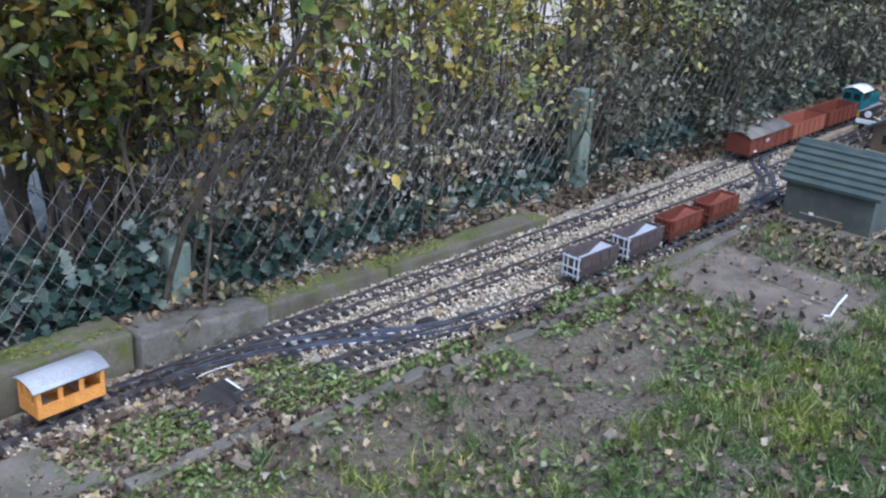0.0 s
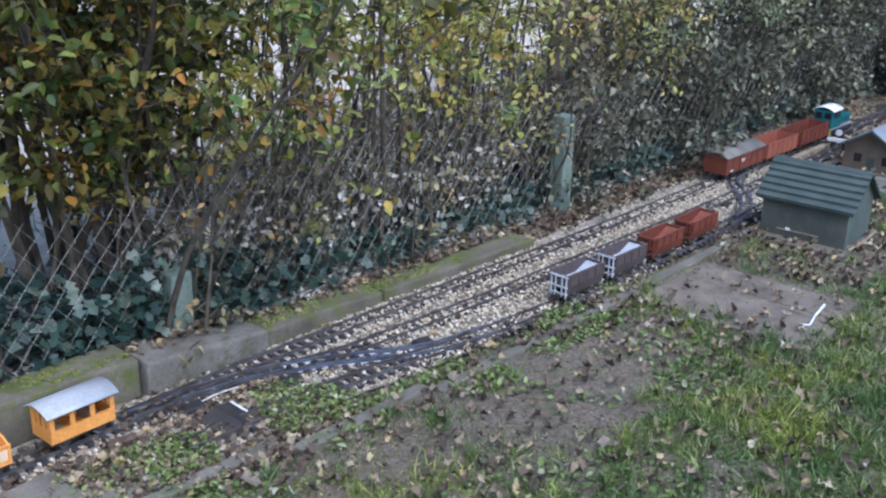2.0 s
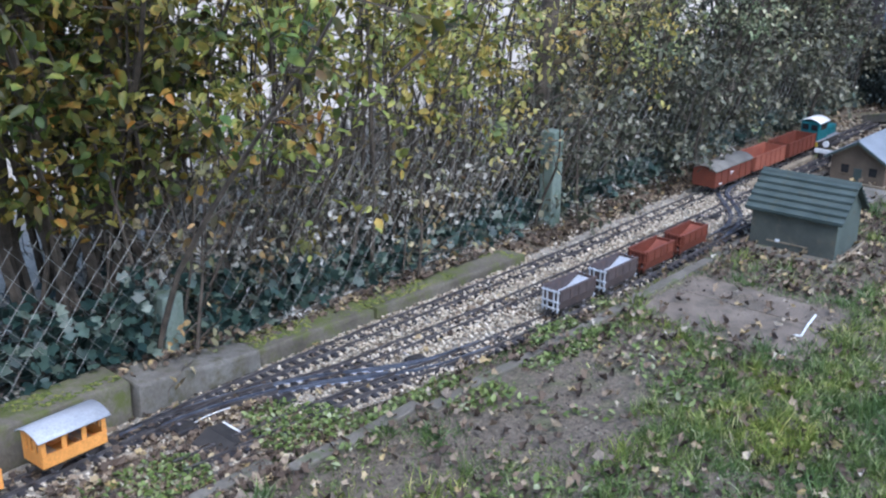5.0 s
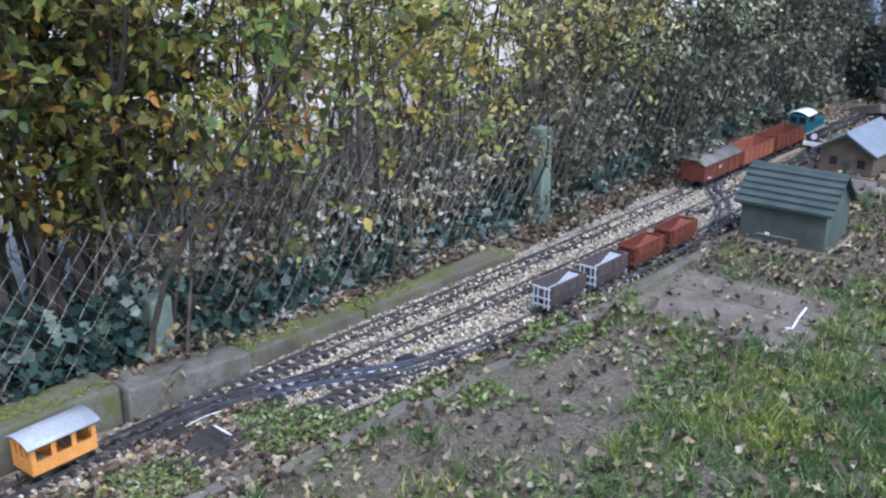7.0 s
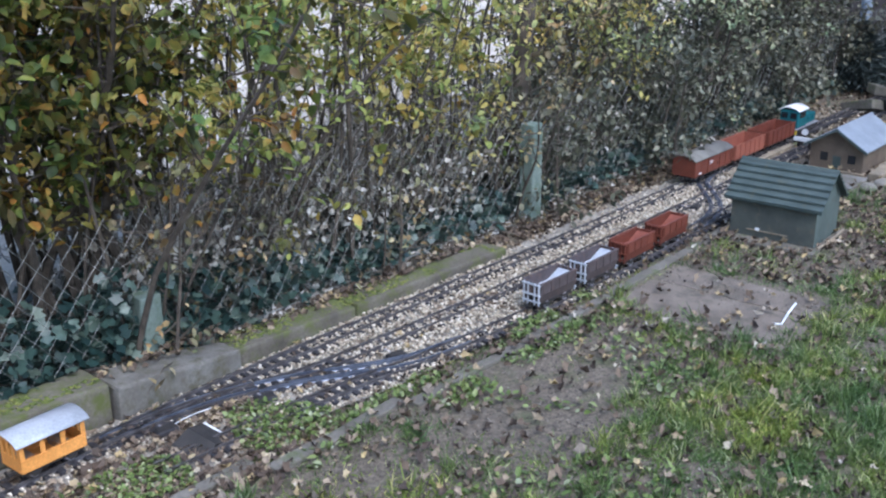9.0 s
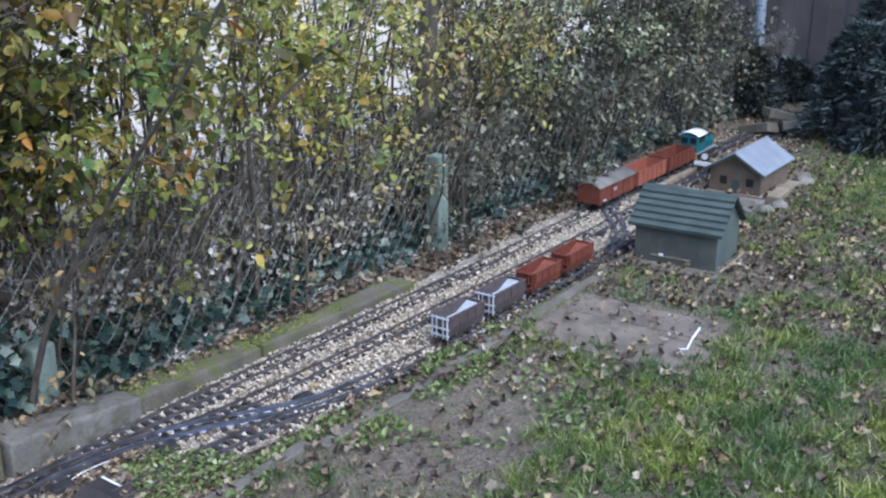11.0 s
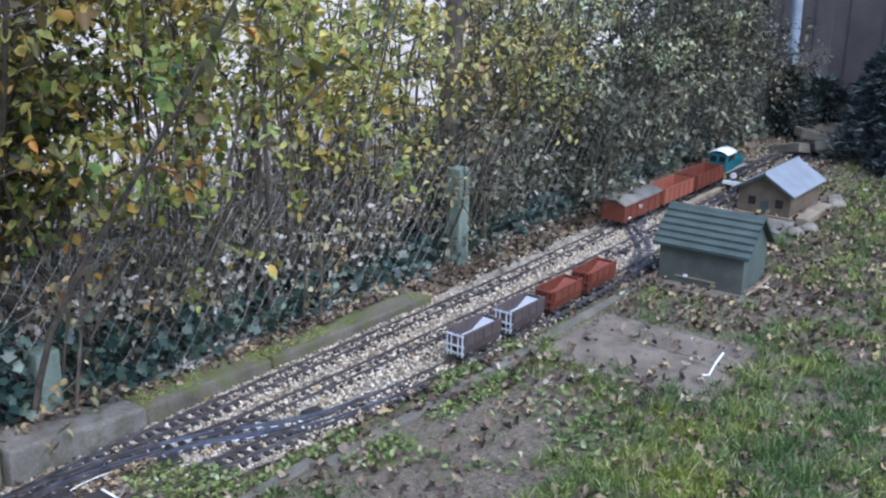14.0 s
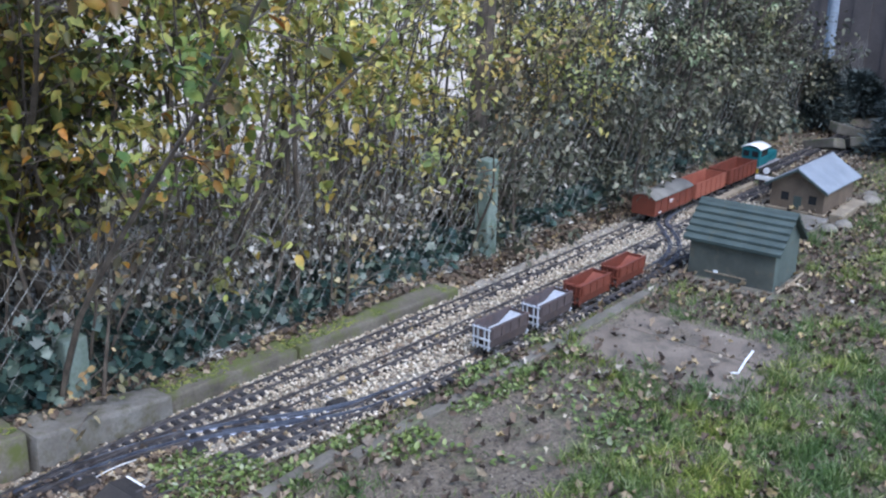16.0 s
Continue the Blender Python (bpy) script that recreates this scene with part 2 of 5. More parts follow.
M_SHEDWALL = surface("dark_shed_paint", (0.045, 0.05, 0.045), (0.085, 0.095, 0.08), 8, 110, 0.8, 0, 0.3, (0.10, 0.09, 0.065), 0.62)
M_SHEDGABLE = surface("grey_green_gable", (0.05, 0.068, 0.062), (0.09, 0.118, 0.108), 8, 110, 0.8, 0, 0.3, (0.07, 0.07, 0.055), 0.62)
M_BROWNWALL = surface("brown_house_wall", (0.085, 0.062, 0.045), (0.15, 0.115, 0.082), 9, 120, 0.85, 0, 0.3)
M_SLATE = surface("pale_slate_roof", (0.158, 0.180, 0.209), (0.252, 0.277, 0.317), 8, 120, 0.5, 0, 0.2)
M_TIMBER = surface("weathered_board", (0.150, 0.120, 0.083), (0.285, 0.240, 0.173), 12, 120, 0.85, 0, 0.4)
M_PATH = surface("pale_path", (0.33, 0.285, 0.225), (0.55, 0.48, 0.39), 2.0, 40, 0.95, 0, 0.5, (0.24, 0.20, 0.15), 0.62)
M_FENCEPANEL = surface("brown_fence_panel", (0.058, 0.050, 0.050), (0.105, 0.092, 0.090), 3, 60, 0.9, 0, 0.3)
M_ROCK = surface("rough_stone", (0.098, 0.087, 0.070), (0.238, 0.217, 0.182), 9, 80, 0.95, 0, 0.8)


# ---------------------------------------------------------------- mesh helpers
def box(bm, x0, x1, y0, y1, z0, z1, bevel=0.0):
    vs = [bm.verts.new((x, y, z)) for x in (x0, x1) for y in (y0, y1) for z in (z0, z1)]
    fs = [bm.faces.new([vs[i] for i in f]) for f in ((0, 1, 3, 2), (4, 6, 7, 5), (0, 4, 5, 1), (2, 3, 7, 6), (0, 2, 6, 4), (1, 5, 7, 3))]
    if bevel:
        es = list({e for f in fs for e in f.edges})
        bmesh.ops.bevel(bm, geom=es, offset=bevel, segments=2, profile=0.5, affect="EDGES")
    return bm


def tube(bm, pts, radii, sides=8, caps=True):
    """A round bar along a line of points."""
    rings = []
    for n, (p, r) in enumerate(zip(pts, radii)):
        p = Vector(p)
        d = (Vector(pts[min(n + 1, len(pts) - 1)]) - Vector(pts[max(n - 1, 0)])).normalized()
        a = d.orthogonal().normalized()
        c = d.cross(a)
        rings.append([bm.verts.new(p + r * (math.cos(2 * math.pi * k / sides) * a + math.sin(2 * math.pi * k / sides) * c)) for k in range(sides)])
    for q, w in zip(rings, rings[1:]):
        for k in range(sides):
            bm.faces.new((q[k], q[(k + 1) % sides], w[(k + 1) % sides], w[k]))
    if caps:
        bm.faces.new(rings[0][::-1])
        bm.faces.new(rings[-1])
    return bm


def extrude(bm, profile, axis, a, b):
    """A closed outline of (u, v) pairs drawn out along x (u, v = y, z) or along y (u, v = x, z)."""
    def put(s, u, v):
        return bm.verts.new((s, u, v) if axis == "x" else (u, s, v))
    p, q = [put(a, u, v) for u, v in profile], [put(b, u, v) for u, v in profile]
    n = len(p)
    for k in range(n):
        bm.faces.new((p[k], p[(k + 1) % n], q[(k + 1) % n], q[k]))
    bm.faces.new(p[::-1])
    bm.faces.new(q)
    return bm


def finish(name, bm, material, smooth=False):
    bmesh.ops.recalc_face_normals(bm, faces=bm.faces[:])
    me = bpy.data.meshes.new(name)
    bm.to_mesh(me)
    bm.free()
    me.materials.append(material)
    if smooth:
        me.polygons.foreach_set("use_smooth", [True] * len(me.polygons))
    return me


def part(name, bm, material, parent, label="", smooth=False):
    ob = new(name, finish(name, bm, material, smooth))
    ob.parent = parent
    return tagged(ob, label)


def thing(name, label, category, group="", kind="", at=None):
    ob = new(name)
    if at is not None:
        ob.matrix_world = at
    return tagged(ob, label, category, group, kind)


def solid(name, bm, material, label, category, group="", kind="", smooth=False):
    return tagged(new(name, finish(name, bm, material, smooth)), label, category, group, kind)


def bx(x0, x1, y0, y1, z0, z1, bevel=0.0):
    return box(bmesh.new(), x0, x1, y0, y1, z0, z1, bevel)


def scatter(name, verts, faces, places, turns, sizes, material):
    """One mesh of many pieces: template points turned, sized and placed."""
    v = np.asarray(verts, float)
    n, k = len(places), len(v)
    s = np.asarray(sizes, float)
    s = s[:, None, None] if s.ndim == 1 else s[:, None, :]
    co = np.einsum("nij,nkj->nki", turns, v[None] * s) + np.asarray(places)[:, None]
    f = np.asarray(faces)
    idx = (f[None] + (np.arange(n) * k)[:, None, None]).reshape(-1, f.shape[1])
    me = bpy.data.meshes.new(name)
    me.vertices.add(n * k)
    me.vertices.foreach_set("co", co.ravel())
    me.loops.add(idx.size)
    me.loops.foreach_set("vertex_index", idx.ravel())
    me.polygons.add(len(idx))
    me.polygons.foreach_set("loop_start", np.arange(len(idx)) * f.shape[1])
    me.update(calc_edges=True)
    me.materials.append(material)
    return me


def turns_from(yaw, pitch, roll):
    cy, sy, cp, sp, cr, sr = np.cos(yaw), np.sin(yaw), np.cos(pitch), np.sin(pitch), np.cos(roll), np.sin(roll)
    z, o = np.zeros_like(cy), np.ones_like(cy)
    rz = np.stack([np.stack([cy, -sy, z], -1), np.stack([sy, cy, z], -1), np.stack([z, z, o], -1)], -2)
    ry = np.stack([np.stack([cp, z, sp], -1), np.stack([z, o, z], -1), np.stack([-sp, z, cp], -1)], -2)
    rx = np.stack([np.stack([o, z, z], -1), np.stack([z, cr, -sr], -1), np.stack([z, sr, cr], -1)], -2)
    return rz @ ry @ rx


LEAF_V = [(0, 0, 0), (0.28, 0.27, 0.07), (0.68, 0.24, 0.05), (1, 0, -0.06), (0.68, -0.24, 0.05), (0.28, -0.27, 0.07), (0.5, 0, -0.02)]
LEAF_F = [(0, 6, 1), (1, 6, 2), (2, 6, 3), (3, 6, 4), (4, 6, 5), (5, 6, 0)]
IVY_V = [(0, 0, 0), (0.1, 0.38, 0.05), (0.45, 0.24, 0.03), (0.55, 0.5, -0.03), (1, 0, -0.08), (0.55, -0.5, -0.03), (0.45, -0.24, 0.03), (0.1, -0.38, 0.05), (0.42, 0, 0.02)]
IVY_F = [(0, 8, 1), (1, 8, 2), (2, 8, 3), (3, 8, 4), (4, 8, 5), (5, 8, 6), (6, 8, 7), (7, 8, 0)]
CURL_V = [(-0.5, 0, 0.10), (-0.34, 0.16, 0.14), (-0.20, 0.34, 0.26), (0.02, 0.27, 0.10), (0.24, 0.30, 0.02), (0.36, 0.12, 0.10), (0.52, -0.02, 0.24),
          (0.34, -0.17, 0.08), (0.16, -0.34, 0.22), (-0.06, -0.25, 0.12), (-0.28, -0.28, 0.02), (-0.36, -0.10, 0.06), (0, 0, 0)]
CURL_F = [(k, 12, (k + 1) % 12) for k in range(12)]
BLADE_V = [(-0.05, 0, 0), (0.05, 0, 0), (0.042, 0.16, 0.5), (-0.042, 0.16, 0.5), (0, 0.55, 0.78)]
BLADE_F = [(0, 1, 2), (0, 2, 3), (3, 2, 4)]
STONE_V = [(0.5, 0, 0), (-0.5, 0.05, 0), (0, 0.45, 0.02), (0.05, -0.42, 0), (0, 0.05, 0.36), (0.02, 0, -0.3)]
STONE_F = [(0, 2, 4), (2, 1, 4), (1, 3, 4), (3, 0, 4), (2, 0, 5), (1, 2, 5), (3, 1, 5), (0, 3, 5)]

rng = np.random.default_rng(7)


def patch_noise(x, y, scale, seed=0.0):
    return np.array([noise.noise((a * scale + seed, b * scale - seed, seed)) for a, b in zip(x, y)])


# ---------------------------------------------------------------- ground


def rise(y):
    """The bank behind the track."""
    return 0.0 if y < 2.70 else min((y - 2.70) * 0.35, 0.07) + max(0.0, min(y - 3.0, 4.0)) * 0.02


def ground_z(x, y):
    d = 0.012 * noise.noise((x * 1.7, y * 1.7, 0.3)) + 0.006 * noise.noise((x * 7, y * 7, 1.3))
    flat = 1.0 if 2.0 < y < 2.63 and 0.2 < x < 9 else 0.0
    return rise(y) - 0.012 * flat + d * (1 - flat) + (0.008 if y < 1.95 and not flat else 0.0)


def spread(a, b, step, out):
    core = list(np.arange(a, b + step / 2, step))
    return [a - o for o in reversed(out)] + core + [b + o for o in out]


gx = spread(0.0, 9.4, 0.05, [0.5, 1.5, 4, 10, 25, 60, 150, 400])
gy = spread(-0.4, 5.0, 0.05, [0.5, 1.5, 4, 10, 25, 60, 150, 400])
me = bpy.data.meshes.new("ground")
me.from_pydata([(x, y, ground_z(x, y)) for y in gy for x in gx], [],
               [(j * len(gx) + i, j * len(gx) + i + 1, (j + 1) * len(gx) + i + 1, (j + 1) * len(gx) + i) for j in range(len(gy) - 1) for i in range(len(gx) - 1)])
me.materials.append(M_GROUND)
me.polygons.foreach_set("use_smooth", [True] * len(me.polygons))
tagged(new("ground", me), "patchy garden lawn and bare brown soil", "ground", kind="structure")

def bed_front(x):
    """The near edge of the ballast, where grass takes over."""
    return 2.03 + 0.11 * min(max(2.9 - x, 0.0), 1.0) + 0.012 * math.sin(5 * x)


bm = bmesh.new()
nx, ny = 180, 14
grid = [[bm.verts.new((0.2 + 5.6 * i / nx, bed_front(0.2 + 5.6 * i / nx) + (2.62 - bed_front(0.2 + 5.6 * i / nx)) * j / ny, 0.001 + 0.007 * noise.noise((i * 0.5, j * 0.7, 2)))) for j in range(ny + 1)] for i in range(nx + 1)]
for i in range(nx):
    for j in range(ny):
        bm.faces.new((grid[i][j], grid[i + 1][j], grid[i + 1][j + 1], grid[i][j + 1]))
solid("ballast_bed", bm, M_BED, "strip of pale crushed stone under the model railway", "gravel bed", kind="structure", smooth=True)

n = 42000
px = rng.uniform(0.3, 7.6, n)
py = rng.uniform(2.02, 2.60, n) + np.where(px > 3.5, rng.uniform(0, 0.08, n), 0)
keep = (py > 2.035 + 0.02 * np.sin(px * 5) + np.clip(2.9 - px, 0, 1) * 0.11) & (rng.random(n) < np.where(px < 1.75, np.where(py > 2.40, 0.6, 0.06), np.where((px > 3.5) & (py > 2.535), 0.16, np.where(px > 5.8, 0.08, np.where(px > 5.0, 0.45, 1.0)))))
px, py = px[keep], py[keep]
size = rng.uniform(0.007, 0.019, len(px))
sizes = np.stack([size * rng.uniform(0.8, 1.5, len(px)), size * rng.uniform(0.7, 1.1, len(px)), size], -1)
me = scatter("ballast_stones", STONE_V, STONE_F, np.stack([px, py, rng.uniform(0.001, 0.010, len(px)) + np.where(px > 2.2, 0.0045, 0.0)], -1),
             turns_from(rng.uniform(0, 6.3, len(px)), rng.normal(0, 0.4, len(px)), rng.normal(0, 0.4, len(px))), sizes, M_STONE)
tagged(new("ballast_stones", me), "loose beige and cream ballast stones", "gravel", kind="stuff")


# ---------------------------------------------------------------- kerb, edging, slabs
def rough_block(x0, x1, y0, y1, z0, z1, material, name, label, category, bevel=0.012, wob=0.006, kind="structure", drift=0.0, sink=0.0, taper=0.0):
    """A worn block; towards its far end it drifts in y, its top sinks and its back draws in by taper."""
    bm = bmesh.new()
    box(bm, x0, x1, y0, y1, z0, z1)
    cuts = max(2, int((x1 - x0) / 0.08))
    bmesh.ops.bevel(bm, geom=bm.edges[:], offset=bevel, segments=2, profile=0.6, affect="EDGES")
    long = [e for e in bm.edges if abs(e.verts[0].co.x - e.verts[1].co.x) > 0.6 * (x1 - x0)]
    bmesh.ops.subdivide_edges(bm, edges=long, cuts=cuts, use_grid_fill=True)
    for v in bm.verts:
        p = v.co
        u, top, back = (p.x - x0) / (x1 - x0), p.z > (z0 + z1) / 2, p.y > (y0 + y1) / 2
        v.co = p + wob * Vector((0, noise.noise(p * 9), noise.noise(p * 7 + Vector((5, 0, 0))))) + Vector((0, drift * u - taper * u * back, -sink * u * top))
    return solid(name, bm, material, label, category, kind=kind)


rough_block(-0.6, 1.445, 2.635, 2.79, -0.05, 0.145, M_KERB, "kerb", "worn mossy concrete garden kerb behind the track", "kerb", drift=-0.01, sink=0.010)
rough_block(1.457, 1.935, 2.60, 2.80, -0.05, 0.122, M_CONCRETE, "kerb", "short pale grey concrete kerb block", "kerb", drift=-0.012, sink=0.040, taper=0.085)
rough_block(1.945, 2.50, 2.612, 2.735, -0.05, 0.070, M_KERB, "kerb", "low concrete kerb with moss on its top", "kerb", drift=-0.02, sink=0.012)
rough_block(2.512, 3.44, 2.595, 2.715, -0.05, 0.062, M_KERB, "kerb", "low concrete kerb with moss on its top", "kerb", drift=-0.03, sink=0.020)
for a, b, y in ((0.60, 1.08, 2.17), (1.10, 1.55, 2.085), (1.56, 2.10, 2.0), (2.11, 2.70, 1.95), (2.71, 3.30, 1.945), (3.31, 4.0, 1.95), (4.01, 4.5, 1.945)):
    rough_block(a, b, y - 0.024, y + 0.024, -0.05, 0.020, M_EDGING, "lawn_edging", "sunken weathered lawn edging strip", "edging", 0.006, 0.008)
rough_block(3.25, 3.585, 1.20, 1.90, -0.04, 0.012, M_SLAB, "paving_slab", "brown paving slab littered with dead leaves", "paving slab", 0.006, 0.004)
rough_block(3.60, 3.80, 1.18, 1.89, -0.04, 0.010, M_SLAB, "paving_slab", "narrow brown paving slab beside a larger one", "paving slab", 0.006, 0.004)
rough_block(0.50, 1.02, 2.20, 2.40, -0.04, 0.020, M_EDGING, "paving_slab", "grey-brown stone slab beside the track", "paving slab", 0.008, 0.006)

# moss cushions on the kerb top
n = 2600
mx = rng.uniform(0.5, 3.4, n)
front = np.where(mx < 1.5, 2.63, 2.615 - 0.035 * (mx - 1.95))
my = front + rng.uniform(0.02, 0.13, n)
keep = patch_noise(mx, my, 4.0, 3.0) > np.where(mx < 1.75, 0.15, -0.25)
keep &= ~((mx > 1.43) & (mx < 1.93))
mx, my = mx[keep], my[keep]
mz = np.where(mx < 1.45, 0.137, np.where(mx < 2.5, 0.070 - 0.022 * (mx - 1.95), 0.062 - 0.021 * (mx - 2.51)))
s = rng.uniform(0.008, 0.022, len(mx))
me = scatter("moss", STONE_V, STONE_F, np.stack([mx, my, mz], -1), turns_from(rng.uniform(0, 6.3, len(mx)), 0 * mx, 0 * mx), np.stack([s, s, s * 0.45], -1), M_MOSS)
tagged(new("moss", me), "yellow-green moss cushions along the kerb top", "moss", kind="stuff")

# ---------------------------------------------------------------- tracks
GAUGE, RAIL_Z = 0.060, 0.024


def smooth_line(pts, step=0.02):
    pts = [Vector((*p, 0)) for p in pts]
    ext = [2 * pts[0] - pts[1]] + pts + [2 * pts[-1] - pts[-2]]
    out = []
    for a, b, c, d in zip(ext, ext[1:], ext[2:], ext[3:]):
        k = max(2, int((c - b).length / step))
        for i in range(k):
            t = i / k
            out.append(0.5 * (2 * b + (c - a) * t + (2 * a - 5 * b + 4 * c - d) * t * t + (3 * b - a - 3 * c + d) * t ** 3))
    return out + [pts[-1]]


def rail_mesh(line, off):
    bm = bmesh.new()
    prof = [(-0.0042, 0.010), (0.0042, 0.010), (0.0014, 0.013), (0.0014, 0.019), (0.0028, 0.020), (0.0028, RAIL_Z), (-0.0028, RAIL_Z), (-0.0028, 0.020), (-0.0014, 0.019), (-0.0014, 0.013)]
    rings = []
    for n, p in enumerate(line):
        d = (line[min(n + 1, len(line) - 1)] - line[max(n - 1, 0)]).normalized()
        side = Vector((-d.y, d.x, 0))
        rings.append([bm.verts.new(p + side * (off + u) + Vector((0, 0, z))) for u, z in prof])
    k = len(prof)
    for q, w in zip(rings, rings[1:]):
        for i in range(k):
            bm.faces.new((q[i], q[(i + 1) % k], w[(i + 1) % k], w[i]))
    bm.faces.new(rings[0][::-1])
    bm.faces.new(rings[-1])
    return bm


SLEEPER = finish("sleeper", bx(-0.0105, 0.0105, -0.055, 0.055, 0.0, 0.0135, 0.0015), M_SLEEPER)


def along(line, s):
    for a, b in zip(line, line[1:]):
        d = (b - a).length
        if s <= d:
            return a + (b - a) * (s / d), math.atan2(b.y - a.y, b.x - a.x)
        s -= d
    return line[-1], math.atan2(line[-1].y - line[-2].y, line[-1].x - line[-2].x)


def on_track(line, x):
    """Place and heading on a track where it passes x."""
    for a, b in zip(line, line[1:]):
        if a.x <= x <= b.x:
            return a + (b - a) * ((x - a.x) / (b.x - a.x)), math.atan2(b.y - a.y, b.x - a.x)
    return line[-1], 0.0


def track(pts, label, every=0.046, gauge=GAUGE, steel=None, check=()):
    line = smooth_line(pts)
    ob = thing("railway_track", label, "railway track", "model railway tracks")
    for off in (gauge / 2, -gauge / 2):
        part("rail", rail_mesh(line, off), steel or M_RAIL, ob, "steel rail")
    for x0, x1, off in check:
        part("check_rail", rail_mesh([p for p in line if x0 <= p.x <= x1], off), steel or M_RAIL, ob, "short steel check rail")
    total = sum((b - a).length for a, b in zip(line, line[1:]))
    s = every / 2
    while s < total:
        p, a = along(line, s)
        o = new("sleeper", SLEEPER)
        o.parent = ob
        o.matrix_basis = Matrix.Translation(p) @ Matrix.Rotation(a + random.uniform(-0.02, 0.02), 4, "Z")
        s += every
    return line


MAIN = track([(-0.6, 2.49), (0.3, 2.50), (0.9, 2.505), (1.4, 2.52), (1.9, 2.53), (2.8, 2.51), (3.7, 2.485), (5.0, 2.48), (7.0, 2.46), (8.6, 2.46)], "straight dark sleepered model railway track on pale ballast")
MID = track([(1.32, 2.512), (1.5, 2.505), (1.7, 2.47), (1.9, 2.415), (2.1, 2.372), (2.4, 2.352), (2.9, 2.325), (3.3, 2.315), (4.3, 2.285), (5.4, 2.285), (6.4, 2.285), (7.8, 2.28)], "diverging model railway track with a turnout")
track([(1.34, 2.516), (1.5, 2.513), (1.7, 2.485), (1.86, 2.437)], "turnout with bright blue-grey point rails", 0.046, 0.048, M_RAIL_BRIGHT)
track([(1.86, 2.425), (2.0, 2.36), (2.15, 2.27), (2.35, 2.17), (2.6, 2.125)], "short curved turnout track between two lines", 0.046, GAUGE, M_RAIL_BRIGHT, ((2.15, 2.5, 0.018), (1.95, 2.2, -0.018)))
FRONT = track([(1.35, 2.25), (1.7, 2.23), (2.1, 2.19), (2.4, 2.14), (2.7, 2.11), (3.1, 2.085), (3.6, 2.075), (4.3, 2.07), (4.9, 2.07)], "siding track half sunk in grass and gravel")
track([(4.3, 2.07), (4.52, 2.095), (4.72, 2.17), (4.9, 2.30), (5.05, 2.41), (5.25, 2.465), (5.45, 2.478)], "curved turnout track joining the siding to the line", 0.046, GAUGE, M_RAIL_BRIGHT, ((4.4, 5.2, 0.018), (4.4, 5.2, -0.018)))


def point_motor(x, y, a):
    ob = thing("point_motor", "small dark plastic point motor box beside a turnout", "point motor", "point motors", at=pose(x, y, 0.004, 0, 0, a))
    part("housing", bx(-0.035, 0.035, -0.02, 0.02, 0, 0.018, 0.003), M_SLEEPER, ob)
    part("lid", bx(-0.030, 0.030, -0.016, 0.016, 0.018, 0.021, 0.001), M_CHASSIS, ob, "flat black lid")
    part("tie_bar", bx(-0.004, 0.004, 0.018, 0.075, 0.006, 0.010), M_STEEL, ob, "thin steel tie bar")


point_motor(2.34, 2.235, -14)
point_motor(1.50, 2.425, -8)
point_motor(1.83, 2.345, -12)
point_motor(4.62, 2.235, 10)
bm = bmesh.new()
tube(bm, [(1.53, 2.43, 0.018), (1.58, 2.437, 0.018), (1.63, 2.435, 0.018), (1.68, 2.425, 0.018)], [0.0018] * 4, 6)
solid("white_cable", bm, M_WHITE, "short length of white cable along the turnout rail", "cable")

flap = thing("slate_offcut", "dark slate offcut leaning on the ballast with a white batten", "slate piece", at=pose(1.545, 2.285, 0.006, 12, 0, 10))
part("slate", extrude(bmesh.new(), [(-0.085, 0.0), (0.055, 0.0), (0.06, 0.008), (-0.02, 0.030), (-0.08, 0.006)], "y", -0.055, 0.06), M_CHASSIS, flap)
part("batten", bx(0.049, 0.056, -0.055, 0.06, 0.006, 0.013, 0.001), M_WHITE, flap, "narrow white batten")
bm = bmesh.new()
tube(bm, [(3.455, 1.285, 0.02), (3.56, 1.305, 0.022), (3.66, 1.315, 0.03)], [0.004, 0.005, 0.005], 6)
tube(bm, [(3.455, 1.285, 0.02), (3.44, 1.31, 0.02)], [0.004, 0.004], 6)
solid("plastic_stake", bm, M_WHITE, "bent white plastic stake lying on the slab", "stake")


# ---------------------------------------------------------------- rolling stock
def wheelset(ob, x, r, half, spoked=False):
    ax = part("axle", tube(bmesh.new(), [(x, -half, r), (x, half, r)], [0.0035] * 2, 8), M_CHASSIS, ob)
    for s in (-1, 1):
        bm = bmesh.new()
        y = s * (GAUGE / 2)
        tube(bm, [(x, y - s * 0.005, r), (x, y - s * 0.003, r), (x, y - s * 0.003, r), (x, y + s * 0.005, r)], [r * 1.12, r * 1.12, r, r], 18)
        part("wheel", bm, M_STEEL, ax, "dark steel wheel")


